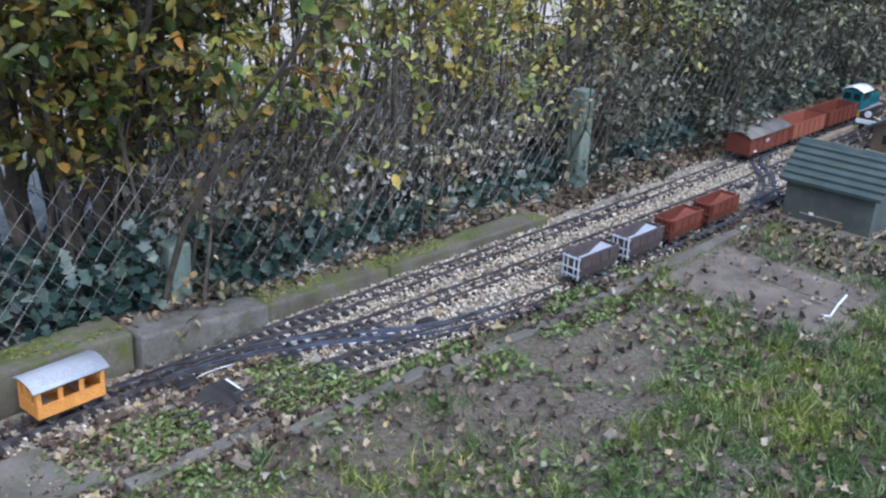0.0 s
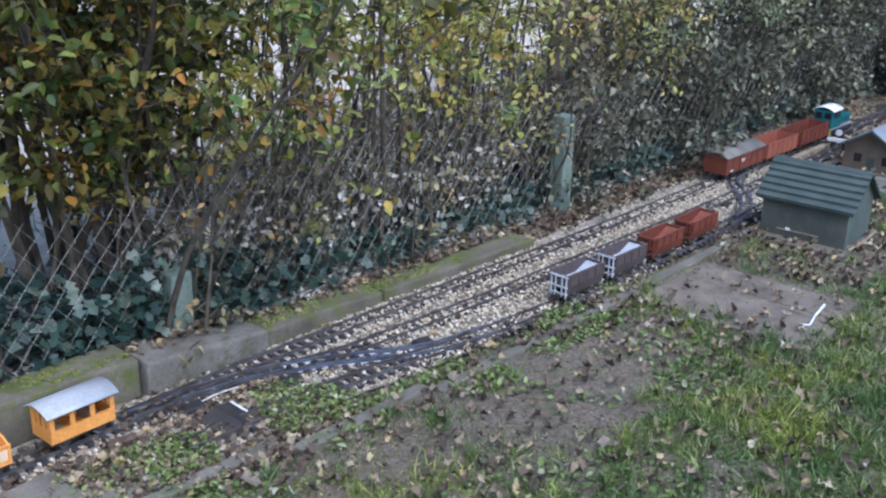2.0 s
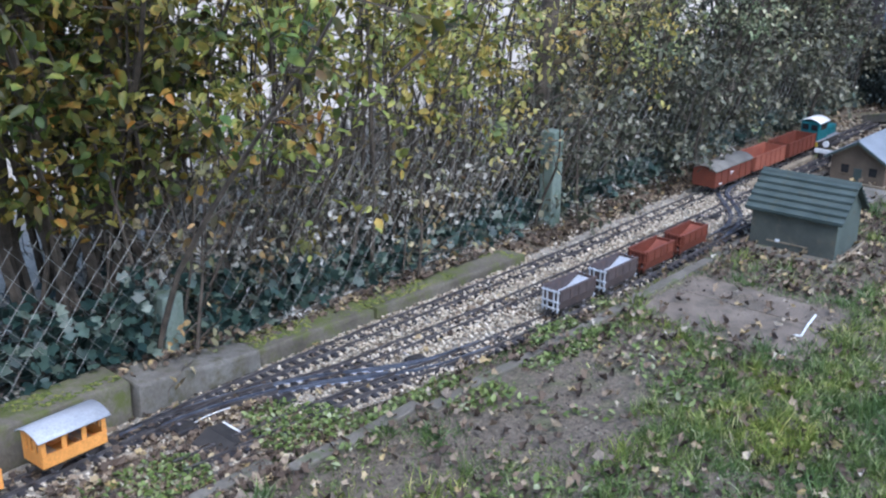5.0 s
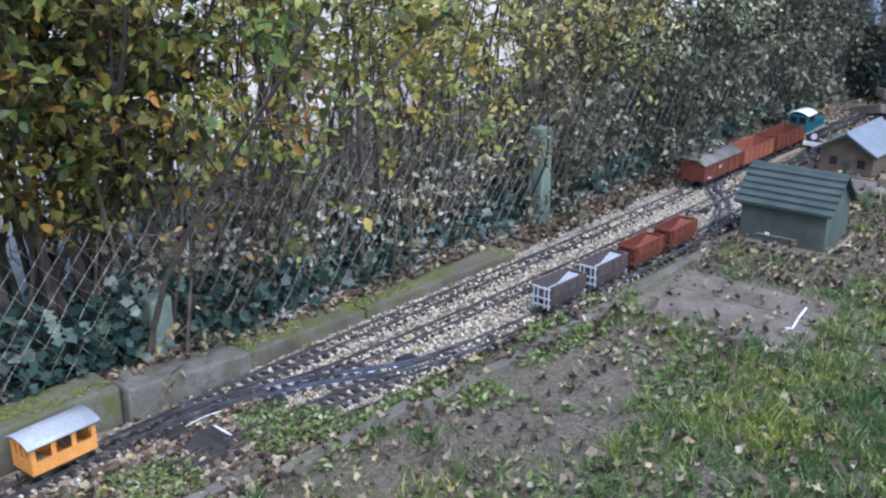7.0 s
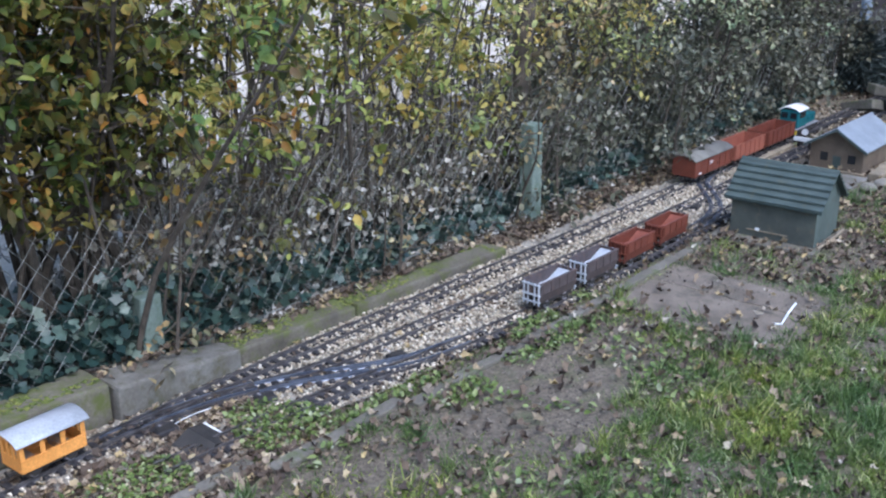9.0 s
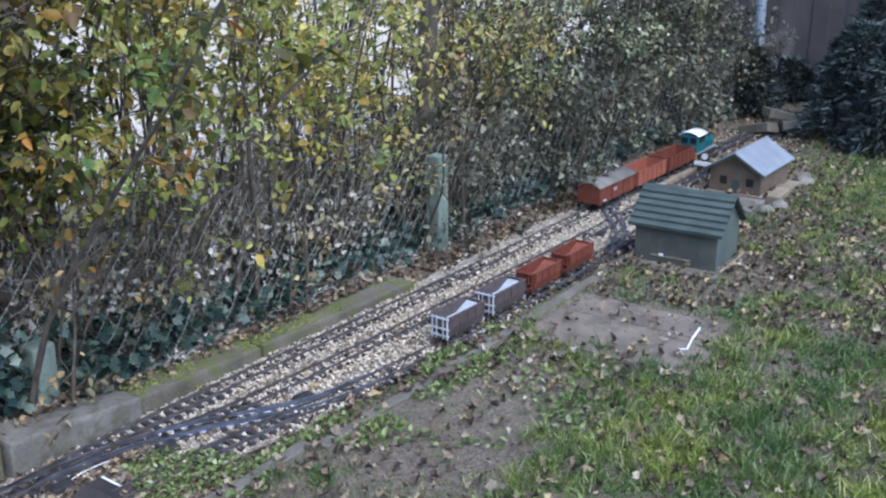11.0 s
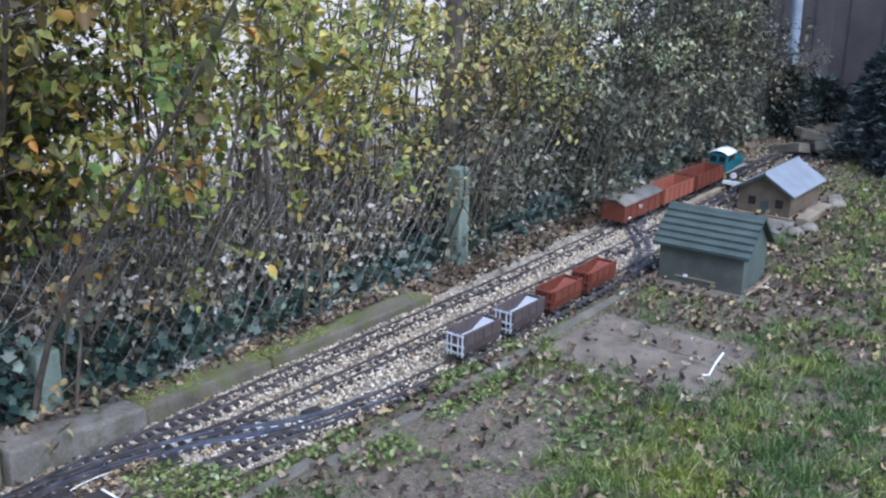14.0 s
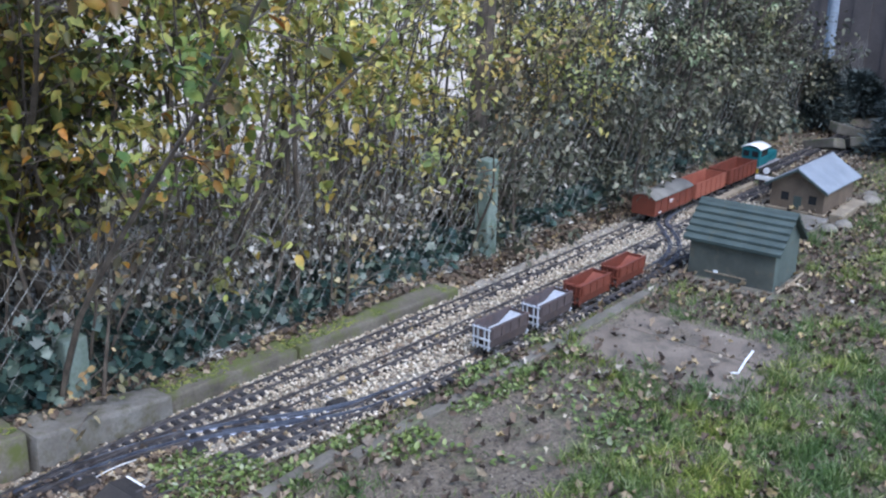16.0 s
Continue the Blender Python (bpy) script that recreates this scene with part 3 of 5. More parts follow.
def underframe(ob, L, W, floor, base, r=0.0155):
    part("sole_bar", bx(-L / 2, L / 2, -W / 2 + 0.012, -W / 2 + 0.022, floor - 0.016, floor, 0.002), M_CHASSIS, ob)
    part("sole_bar", bx(-L / 2, L / 2, W / 2 - 0.022, W / 2 - 0.012, floor - 0.016, floor, 0.002), M_CHASSIS, ob)
    for s in (-1, 1):
        x = s * base / 2
        wheelset(ob, x, r, W / 2 - 0.016)
        for q in (-1, 1):
            bm = bmesh.new()
            y = q * (W / 2 - 0.012)
            extrude(bm, [(x - 0.020, floor - 0.006), (x + 0.020, floor - 0.006), (x + 0.009, r - 0.006), (x - 0.009, r - 0.006)], "y", y - 0.005, y + 0.005)
            part("axle_guard", bm, M_CHASSIS, ob)
        bm = bmesh.new()
        e = s * L / 2
        tube(bm, [(e, 0, floor - 0.010), (e + s * 0.022, 0, floor - 0.010)], [0.004, 0.004], 8)
        tube(bm, [(e + s * 0.022, 0, floor - 0.010), (e + s * 0.026, 0, floor - 0.010)], [0.011, 0.011], 10)
        part("buffer", bm, M_CHASSIS, ob, "round centre buffer")


def arched(W, eave, top, thick, n=10):
    o = [(-W / 2 + W * k / n, eave + (top - eave) * math.sin(math.pi * k / n) ** 0.8) for k in range(n + 1)]
    return o + [(y, z - thick) for y, z in reversed(o)]


def hollow_body(L, W, z0, z1, t=0.006, end_rise=0.0, flare=0.0):
    """An open box with floor and four boards."""
    parts = {}
    parts["floor"] = bx(-L / 2, L / 2, -W / 2, W / 2, z0, z0 + t)
    for s in (-1, 1):
        bm = bmesh.new()
        extrude(bm, [(s * (W / 2 - t), z0 + t), (s * W / 2, z0 + t), (s * (W / 2 + flare), z1), (s * (W / 2 + flare - t), z1)], "x", -L / 2, L / 2)
        parts["side", s] = bm
        bm = bmesh.new()
        n = 8
        prof = [(-W / 2 + t, z0 + t), (W / 2 - t, z0 + t)] + [(W / 2 - t - (W - 2 * t) * k / n, z1 + end_rise * math.sin(math.pi * k / n)) for k in range(n + 1)]
        extrude(bm, prof, "x", s * L / 2 - (t if s > 0 else 0), s * L / 2 + (t if s < 0 else 0))
        parts["end", s] = bm
    return parts


def open_wagon(name, label, paint, inside, L, W, z0, z1, at, end_rise=0.006, ribs=4, group="", load=None, board=True):
    ob = thing(name, label, "wagon", group, at=at)
    underframe(ob, L - 0.01, W, z0, L * 0.55)
    p = hollow_body(L, W, z0, z1, 0.006, end_rise)
    part("floor", p["floor"], inside, ob, "dirty floor")
    for s in (-1, 1):
        side = part("side_board", p["side", s], paint, ob)
        part("end_board", p["end", s], paint, ob)
        for k in range(ribs + 1):
            x = -L / 2 + 0.006 + (L - 0.012) * k / ribs
            y = s * W / 2
            part("rib", bx(x - 0.0035, x + 0.0035, min(y, y + s * 0.004), max(y, y + s * 0.004), z0, z1 - 0.001, 0.001), paint, side)
        part("rail_trim", bx(-L / 2, L / 2, s * W / 2 - 0.004, s * W / 2 + 0.004, z1, z1 + 0.004, 0.001), paint, side)
    if board:
        part("number_plate_bar", bx(-L * 0.36, -L * 0.22, -W / 2 - 0.0015, -W / 2, z0 + 0.012, z0 + 0.018), M_CHASSIS, ob, "small dark lettering bar")
        part("label_bar", bx(L * 0.29, L * 0.44, -W / 2 - 0.0015, -W / 2, z0 + 0.016, z1 - 0.010), M_PAPER, ob, "pale paper label")
    if load:
        bm = bmesh.new()
        q = [[bm.verts.new((-L / 2 + 0.008 + (L - 0.016) * i / 14, -W / 2 + 0.008 + (W - 0.016) * j / 6, z1 - 0.016 + 0.006 * noise.noise((i * 0.6, j * 0.6, L)))) for j in range(7)] for i in range(15)]
        for i in range(14):
            for j in range(6):
                bm.faces.new((q[i][j], q[i + 1][j], q[i + 1][j + 1], q[i][j + 1]))
        part("load", bm, load, ob, "greyish rough load")
    return ob


def box_van(name, label, paint, roof, L, W, z0, z1, top, at, group="", door=True):
    ob = thing(name, label, "wagon", group, at=at)
    underframe(ob, L - 0.01, W, z0, L * 0.55)
    part("body", bx(-L / 2, L / 2, -W / 2, W / 2, z0, z1, 0.002), paint, ob)
    bm = bmesh.new()
    n = 10
    extrude(bm, [(-W / 2 + W * k / n, z1 + (top - z1 - 0.004) * math.sin(math.pi * k / n) ** 0.8) for k in range(n + 1)], "x", -L / 2, L / 2)
    part("end_gable", bm, paint, ob)
    part("roof", extrude(bmesh.new(), arched(W + 0.014, z1 - 0.002, top, 0.004), "x", -L / 2 - 0.007, L / 2 + 0.007), roof, ob, "arched roof", True)
    for s in (-1, 1):
        y = s * W / 2
        lo, hi = min(y, y + s * 0.005), max(y, y + s * 0.005)
        d = part("sliding_door", bx(-L * 0.16, L * 0.10, lo, hi, z0 + 0.004, z1 - 0.006, 0.001), paint, ob)
        part("door_rail", bx(-L * 0.17, L * 0.36, lo, hi + 0.001, z1 - 0.006, z1 - 0.003), paint, ob)
        part("handle", bx(L * 0.085, L * 0.095, lo - 0.002, hi + 0.002, z0 + 0.03, z0 + 0.045), M_CHASSIS, d)
        for k in range(7):
            x = -L / 2 + L * k / 6
            if not -L * 0.18 < x < L * 0.12:
                x = max(-L / 2 + 0.003, min(L / 2 - 0.003, x))
                part("panel_strip", bx(x - 0.002, x + 0.002, min(y, y + s * 0.003), max(y, y + s * 0.003), z0, z1 - 0.008), paint, ob)
        part("lettering_bar", bx(-L * 0.40, -L * 0.33, lo - 0.0005, hi - 0.003, z0 + 0.012, z0 + 0.020), M_WHITE, ob, "white lettering bar")
        part("lettering_bar", bx(-L * 0.13, -L * 0.04, lo - 0.0015, hi + 0.0015, z1 - 0.035, z1 - 0.031), M_WHITE, ob, "white lettering bar")
        part("lettering_bar", bx(-L * 0.12, -L * 0.05, lo - 0.0015, hi + 0.0015, z1 - 0.045, z1 - 0.042), M_WHITE, ob, "white lettering bar")
    return ob


def coach(at, group):
    L, W, z0, z1, top = 0.205, 0.105, 0.034, 0.126, 0.150
    ob = thing("coach", "orange plastic model coach with open windows and grey roof", "coach", group, at=at)
    underframe(ob, L - 0.01, W, z0, L * 0.55)
    t, sill, head = 0.005, 0.074, 0.117
    part("floor", bx(-L / 2, L / 2, -W / 2, W / 2, z0, z0 + t), M_ORANGE, ob)
    for s in (-1, 1):
        y0, y1 = (s * W / 2 - t, s * W / 2) if s > 0 else (s * W / 2, s * W / 2 + t)
        side = part("side_wall", bx(-L / 2, L / 2, y0, y1, z0 + t, sill, 0.001), M_ORANGE, ob)
        part("window_header", bx(-L / 2, L / 2, y0, y1, head, z1, 0.001), M_ORANGE, side)
        for k in range(4):
            x = -L / 2 + 0.0075 + (L - 0.015) * k / 3
            part("window_pillar", bx(x - 0.0075, x + 0.0075, y0, y1, sill, head, 0.001), M_ORANGE, side)
        part("waist_rail", bx(-L / 2, L / 2, y0 - 0.002, y1 + 0.002, sill - 0.004, sill, 0.001), M_ORANGE, side)
        x0, x1 = (s * L / 2 - t, s * L / 2) if s > 0 else (s * L / 2, s * L / 2 + t)
        end = part("end_wall", bx(x0, x1, -W / 2 + t, W / 2 - t, z0 + t, sill, 0.001), M_ORANGE, ob)
        arch = [(-W / 2 + t + (W - 2 * t) * k / 8, z1 - 0.006 + (top - 0.006 - z1) * math.sin(math.pi * k / 8) ** 0.8) for k in range(9)]
        part("end_header", extrude(bmesh.new(), [(W / 2 - t, head), (-W / 2 + t, head)] + arch, "x", x0, x1), M_ORANGE, end)
        for k in range(4):
            y = -W / 2 + 0.012 + (W - 0.024) * k / 3
            part("end_pillar", bx(x0, x1, y - 0.006, y + 0.006, sill, head), M_ORANGE, end)
    for x in (-0.06, 0.05):
        part("bench", bx(x - 0.018, x + 0.018, -W / 2 + 0.012, W / 2 - 0.012, z0 + t, z0 + 0.026, 0.002), M_ORANGE_IN, ob)
    part("roof", extrude(bmesh.new(), arched(W + 0.022, z1 - 0.002, top - 0.006, 0.004), "x", -L / 2 - 0.012, L / 2 + 0.012), M_GREYROOF, ob, "pale grey arched roof", True)
    return ob


def steam_loco(at):
    ob = thing("steam_locomotive", "black model tank steam locomotive with pale cab roof hatch", "locomotive", "steam train", at=at)
    W = 0.10
    part("frame", bx(-0.125, 0.125, -W / 2, W / 2, 0.026, 0.040, 0.003), M_CHASSIS, ob)
    bm = bmesh.new()
    tube(bm, [(-0.125, 0, 0.083), (-0.12, 0, 0.083), (-0.10, 0, 0.083), (0.03, 0, 0.083)], [0.024, 0.030, 0.031, 0.031], 20)
    part("boiler", bm, M_BLACK, ob, smooth=True)
    bm = bmesh.new()
    tube(bm, [(-0.095, 0, 0.10), (-0.095, 0, 0.112), (-0.095, 0, 0.135), (-0.095, 0, 0.143)], [0.014, 0.010, 0.012, 0.016], 16)
    part("chimney", bm, M_BLACK, ob, smooth=True)
    for x, r in ((-0.05, 0.013), (-0.01, 0.011)):
        bm = bmesh.new()
        tube(bm, [(x, 0, 0.105), (x, 0, 0.122), (x, 0, 0.128), (x, 0, 0.131)], [r, r, r * 0.75, r * 0.3], 14)
        part("dome", bm, M_BLACK, ob, smooth=True)
    for s in (-1, 1):
        y0, y1 = sorted((s * 0.022, s * W / 2))
        part("side_tank", bx(-0.075, 0.035, y0, y1, 0.040, 0.092, 0.004), M_BLACK, ob)
        y0, y1 = sorted((s * (W / 2 - 0.004), s * W / 2))
        c = part("cab_side", bx(0.035, 0.122, y0, y1, 0.040, 0.092, 0.001), M_BLACK, ob)
        for a, b in ((0.035, 0.055), (0.095, 0.122)):
            part("cab_pillar", bx(a, b, y0, y1, 0.092, 0.135, 0.001), M_BLACK, c)
        part("emblem", bx(0.068, 0.084, y0 + 0.001, y1 - 0.001, 0.094, 0.118, 0.001), M_GREYROOF, c, "plain pale shape in the cab window")
        bm = bmesh.new()
        tube(bm, [(-0.105, s * 0.046, 0.030), (-0.075, s * 0.046, 0.030)], [0.012, 0.012], 12)
        part("cylinder", bm, M_BLACK, ob)
        part("connecting_rod", bx(-0.09, 0.06, s * 0.047 - 0.002, s * 0.047 + 0.002, 0.018, 0.024), M_STEEL, ob, "bright steel rod")
        part("buffer_beam", bx(s * 0.128 - 0.003, s * 0.128 + 0.003, -W / 2, W / 2, 0.024, 0.046, 0.002), M_CHASSIS, ob)
    part("cab_front", bx(0.035, 0.039, -W / 2 + 0.004, W / 2 - 0.004, 0.040, 0.135), M_BLACK, ob)
    part("cab_rear", bx(0.118, 0.122, -W / 2 + 0.004, W / 2 - 0.004, 0.040, 0.135), M_BLACK, ob)
    roof = part("cab_roof", extrude(bmesh.new(), arched(W + 0.012, 0.134, 0.150, 0.004), "x", 0.026, 0.132), M_TAUPE, ob, "dusty grey-brown roof", True)
    part("roof_hatch", bx(0.060, 0.095, -0.022, 0.022, 0.146, 0.156, 0.002), M_DARKROOF, roof)
    for x in (-0.055, 0.0, 0.055):
        wheelset(ob, x, 0.019, 0.040)
    part("lamp", tube(bmesh.new(), [(-0.128, 0, 0.098), (-0.120, 0, 0.098)], [0.007, 0.007], 12), M_WHITE, ob, "small pale head lamp")
    return ob


def diesel_loco(at):
    ob = thing("diesel_locomotive", "small teal model diesel locomotive with white cab roof", "locomotive", "goods train", at=at)
    L, W = 0.34, 0.13
    part("frame", bx(-L / 2, L / 2, -W / 2, W / 2, 0.030, 0.060, 0.004), M_CHASSIS, ob)
    part("footplate", bx(-L / 2 - 0.008, L / 2 + 0.008, -W / 2 - 0.004, W / 2 + 0.004, 0.060, 0.066, 0.001), M_STEEL, ob)
    hood = part("bonnet", bx(-0.02, L / 2 - 0.008, -W / 2 + 0.016, W / 2 - 0.016, 0.066, 0.130, 0.008), M_TEAL, ob)
    for k in range(6):
        x = 0.0 + 0.022 * k
        part("louvre", bx(x, x + 0.012, -W / 2 + 0.013, -W / 2 + 0.017, 0.085, 0.115), M_TEAL, hood)
    part("exhaust", tube(bmesh.new(), [(0.07, 0, 0.125), (0.07, 0, 0.15)], [0.008, 0.007], 10), M_CHASSIS, ob)
    cab = part("cab", bx(-L / 2 + 0.008, -0.02, -W / 2 + 0.004, W / 2 - 0.004, 0.066, 0.182, 0.004), M_TEAL, ob)
    for s in (-1, 1):
        y = s * (W / 2 - 0.004)
        part("cab_window", bx(-0.135, -0.045, min(y, y + s * 0.002), max(y, y + s * 0.002), 0.130, 0.168), M_GLASS, cab, "dark window")
    for y in (-0.03, 0.03):
        part("end_window", bx(-L / 2 + 0.005, -L / 2 + 0.008, y - 0.02, y + 0.02, 0.130, 0.165), M_GLASS, cab, "dark window")
    part("cab_roof", extrude(bmesh.new(), arched(W + 0.008, 0.181, 0.205, 0.005), "x", -L / 2, -0.012), M_WHITE, ob, "white rounded roof", True)
    for x in (-0.085, 0.085):
        wheelset(ob, x, 0.022, 0.045)
    for s in (-1, 1):
        part("buffer_beam", bx(s * L / 2 - 0.004, s * L / 2 + 0.004, -W / 2, W / 2, 0.028, 0.062, 0.002), M_YELLOW if s < 0 else M_CHASSIS, ob, "buffer beam")
    return ob


def ore_hopper(label, paint, lining, at, frame_paint, inner):
    L, W, z0, z1 = 0.230, 0.088, 0.034, 0.116
    ob = thing("ore_wagon", label, "wagon", "row of ore wagons", at=at)
    underframe(ob, L - 0.02, W, z0, L * 0.5)
    part("floor", bx(-L / 2 + 0.008, L / 2 - 0.008, -W / 2 + 0.004, W / 2 - 0.004, z0 + 0.034, z0 + 0.039), lining, ob, "hopper floor")
    part("chute", extrude(bmesh.new(), [(-L * 0.38, z0 + 0.034), (L * 0.38, z0 + 0.034), (L * 0.16, z0 - 0.012), (-L * 0.16, z0 - 0.012)], "y", -W * 0.30, W * 0.30), M_CHASSIS, ob)
    t = 0.005
    for s in (-1, 1):
        part("side_board", extrude(bmesh.new(), [(s * W * 0.36, z0), (s * (W * 0.36 + t), z0), (s * (W / 2 + 0.004), z0 + 0.040), (s * (W / 2 + 0.004), z1), (s * (W / 2 + 0.004 - t), z1), (s * (W / 2 + 0.004 - t), z0 + 0.040)], "x", -L / 2, L / 2), paint, ob)
        # shading contrast is coloured in: dark inner boards against pale slopes and floor
        part("inner_board", bx(-L / 2 + 0.006, L / 2 - 0.006, min(s * (W / 2 - 0.002), s * (W / 2 - 0.004)), max(s * (W / 2 - 0.002), s * (W / 2 - 0.004)), z0 + 0.039, z1 - 0.002), inner, ob)
        e = s * L / 2
        part("end_slope", extrude(bmesh.new(), [(s * L * 0.16, z0 + 0.039), (e - s * 0.002, z0 + 0.039), (e - s * 0.002, z1 - 0.010)], "y", -W / 2 + 0.005, W / 2 - 0.005), lining, ob, "sloping end of the hopper")
        part("end_board", bx(min(e, e - s * 0.005), max(e, e - s * 0.005), -W / 2, W / 2, z0 + 0.030, z1), paint, ob)
        for y in (-W / 2 + 0.008, -0.016, 0.016, W / 2 - 0.008):
            part("end_post", bx(min(e, e + s * 0.006), max(e, e + s * 0.006), y - 0.003, y + 0.003, z0 - 0.008, z1, 0.001), frame_paint, ob, "upright end post")
        for z in (z0 + 0.006, z0 + 0.034, z1 - 0.006):
            part("end_rail", bx(min(e, e + s * 0.007), max(e, e + s * 0.007), -W / 2, W / 2, z - 0.003, z + 0.003, 0.001), frame_paint, ob, "cross rail")
        for k in range(5):
            x = -L / 2 + 0.008 + (L - 0.016) * k / 4
            y = s * (W / 2 + 0.004)
            part("rib", bx(x - 0.003, x + 0.003, min(y, y + s * 0.003), max(y, y + s * 0.003), z0 + 0.038, z1 - 0.002), paint, ob)
        part("top_rim", bx(-L / 2, L / 2, s * (W / 2 + 0.001) - 0.005, s * (W / 2 + 0.001) + 0.005, z1, z1 + 0.004, 0.001), paint, ob)
    return ob


def stand(line, x, dz=0.0):
    p, a = on_track(line, x)
    return pose(p.x, p.y, RAIL_Z + dz, 0, 0, math.degrees(a))


steam_loco(stand(MAIN, -0.08))
box_van("goods_van", "dark green model goods van with dark arched roof", M_GREEN, M_DARKROOF, 0.265, 0.108, 0.034, 0.120, 0.142, stand(MAIN, 0.24), "steam train")
open_wagon("open_wagon", "orange open wagon with dirty grey inside", M_ORANGE, M_ORANGE_IN, 0.185, 0.105, 0.034, 0.082, stand(MAIN, 0.54), 0.010, 4, "steam train", M_TAUPE)
open_wagon("open_wagon", "bright orange empty open wagon with arched ends", M_ORANGE, M_ORANGE, 0.185, 0.105, 0.034, 0.090, stand(MAIN, 0.845), 0.016, 4, "steam train")
coach(stand(MAIN, 1.155), "steam train")

box_van("goods_van", "rust-red model goods van with weathered grey roof", M_RED, M_TAUPE, 0.44, 0.135, 0.040, 0.135, 0.160, stand(MAIN, 5.17), "goods train")
open_wagon("open_wagon", "faded coral-red model open wagon", M_CORAL, M_CORAL, 0.40, 0.135, 0.040, 0.125, stand(MAIN, 5.64), 0.0, 6, "goods train", None, False)
open_wagon("open_wagon", "rust-red model open wagon", M_RED, M_RED, 0.40, 0.135, 0.040, 0.125, stand(MAIN, 6.09), 0.0, 6, "goods train", None, False)
diesel_loco(stand(MAIN, 6.51))
for x, red in ((3.078, False), (3.388, False), (3.693, True), (4.0, True)):
    if red:
        ore_hopper("rust-red model ore hopper wagon dusted with ore", M_RED, M_OREDUST, stand(FRONT, x), M_RED, M_RED)
    else:
        ore_hopper("grey model ore hopper wagon with shiny pale lining", M_ORE, M_HOPPER_IN, stand(FRONT, x), M_HOPPER_IN, M_ORE)


# ---------------------------------------------------------------- model houses
def boarded_house():
    ob = thing("model_shed", "dark model shed with stepped green board roof", "model house", at=pose(4.505, 1.722, 0.022, 0, 0, 2))
    L, W = 0.40, 0.31
    part("base_board", bx(-W / 2 - 0.09, W / 2 + 0.03, -L / 2 - 0.03, L / 2 + 0.06, -0.022, 0.0, 0.004), M_EDGING, ob, "dark weathered timber base")
    z = 0.190
    for s, m in ((-1, M_SHEDWALL), (1, M_SHEDWALL)):
        x0, x1 = sorted((s * W / 2, s * (W / 2 - 0.008)))
        part("long_wall", bx(x0, x1, -L / 2, L / 2, 0.0, z, 0.001), m, ob)
    for s in (-1, 1):
        y0, y1 = sorted((s * (L / 2 + 0.001), s * (L / 2 - 0.008)))
        part("gable_wall", extrude(bmesh.new(), [(-W / 2 + 0.002, 0.0), (W / 2 - 0.002, 0.0), (W / 2 - 0.002, z), (0, 0.321), (-W / 2 + 0.002, z)], "y", y0, y1), M_SHEDGABLE, ob, "grey-green gable")
    run, rise_ = W / 2 + 0.025, 0.152
    for s in (-1, 1):
        n = 6
        slope = part("roof_sheet", extrude(bmesh.new(), [(0, 0.326), (s * run, 0.326 - rise_), (s * run, 0.321 - rise_), (0, 0.321)], "y", -L / 2 - 0.028, L / 2 + 0.028), M_SHEDROOF, ob)
        for k in range(n):
            u0, u1 = k / n, (k + 1.12) / n
            x0, x1, za, zb = s * run * u0, s * run * min(u1, 1.03), 0.327 - rise_ * u0, 0.342 - rise_ * min(u1, 1.03)
            part("roof_board", extrude(bmesh.new(), [(x0, za), (x1, zb), (x1, zb - 0.010), (x0, za - 0.004)], "y", -L / 2 - 0.03, L / 2 + 0.03), M_SHEDROOF, slope)
    part("ridge_cap", extrude(bmesh.new(), [(-0.014, 0.324), (0, 0.338), (0.014, 0.324)], "y", -L / 2 - 0.03, L / 2 + 0.03), M_SHEDROOF, ob)
    for y in (-0.06, -0.02, 0.02, 0.06, 0.10):
        part("veranda_rail", bx(-W / 2 - 0.006, -W / 2 - 0.001, y - 0.018, y + 0.018, 0.030, 0.036), M_TIMBER, ob, "pale timber strip")
    part("veranda_post", bx(-W / 2 - 0.008, -W / 2 - 0.002, 0.055, 0.075, 0.034, 0.046, 0.001), M_WHITE, ob)
    return ob


boarded_house()
bm = bmesh.new()
tube(bm, [(4.34, 1.49, 0.03), (4.50, 1.485, 0.034), (4.66, 1.49, 0.04)], [0.006, 0.007, 0.007], 6)
solid("white_batten", bm, M_TIMBER, "thin pale batten lying along the shed's gable", "batten")


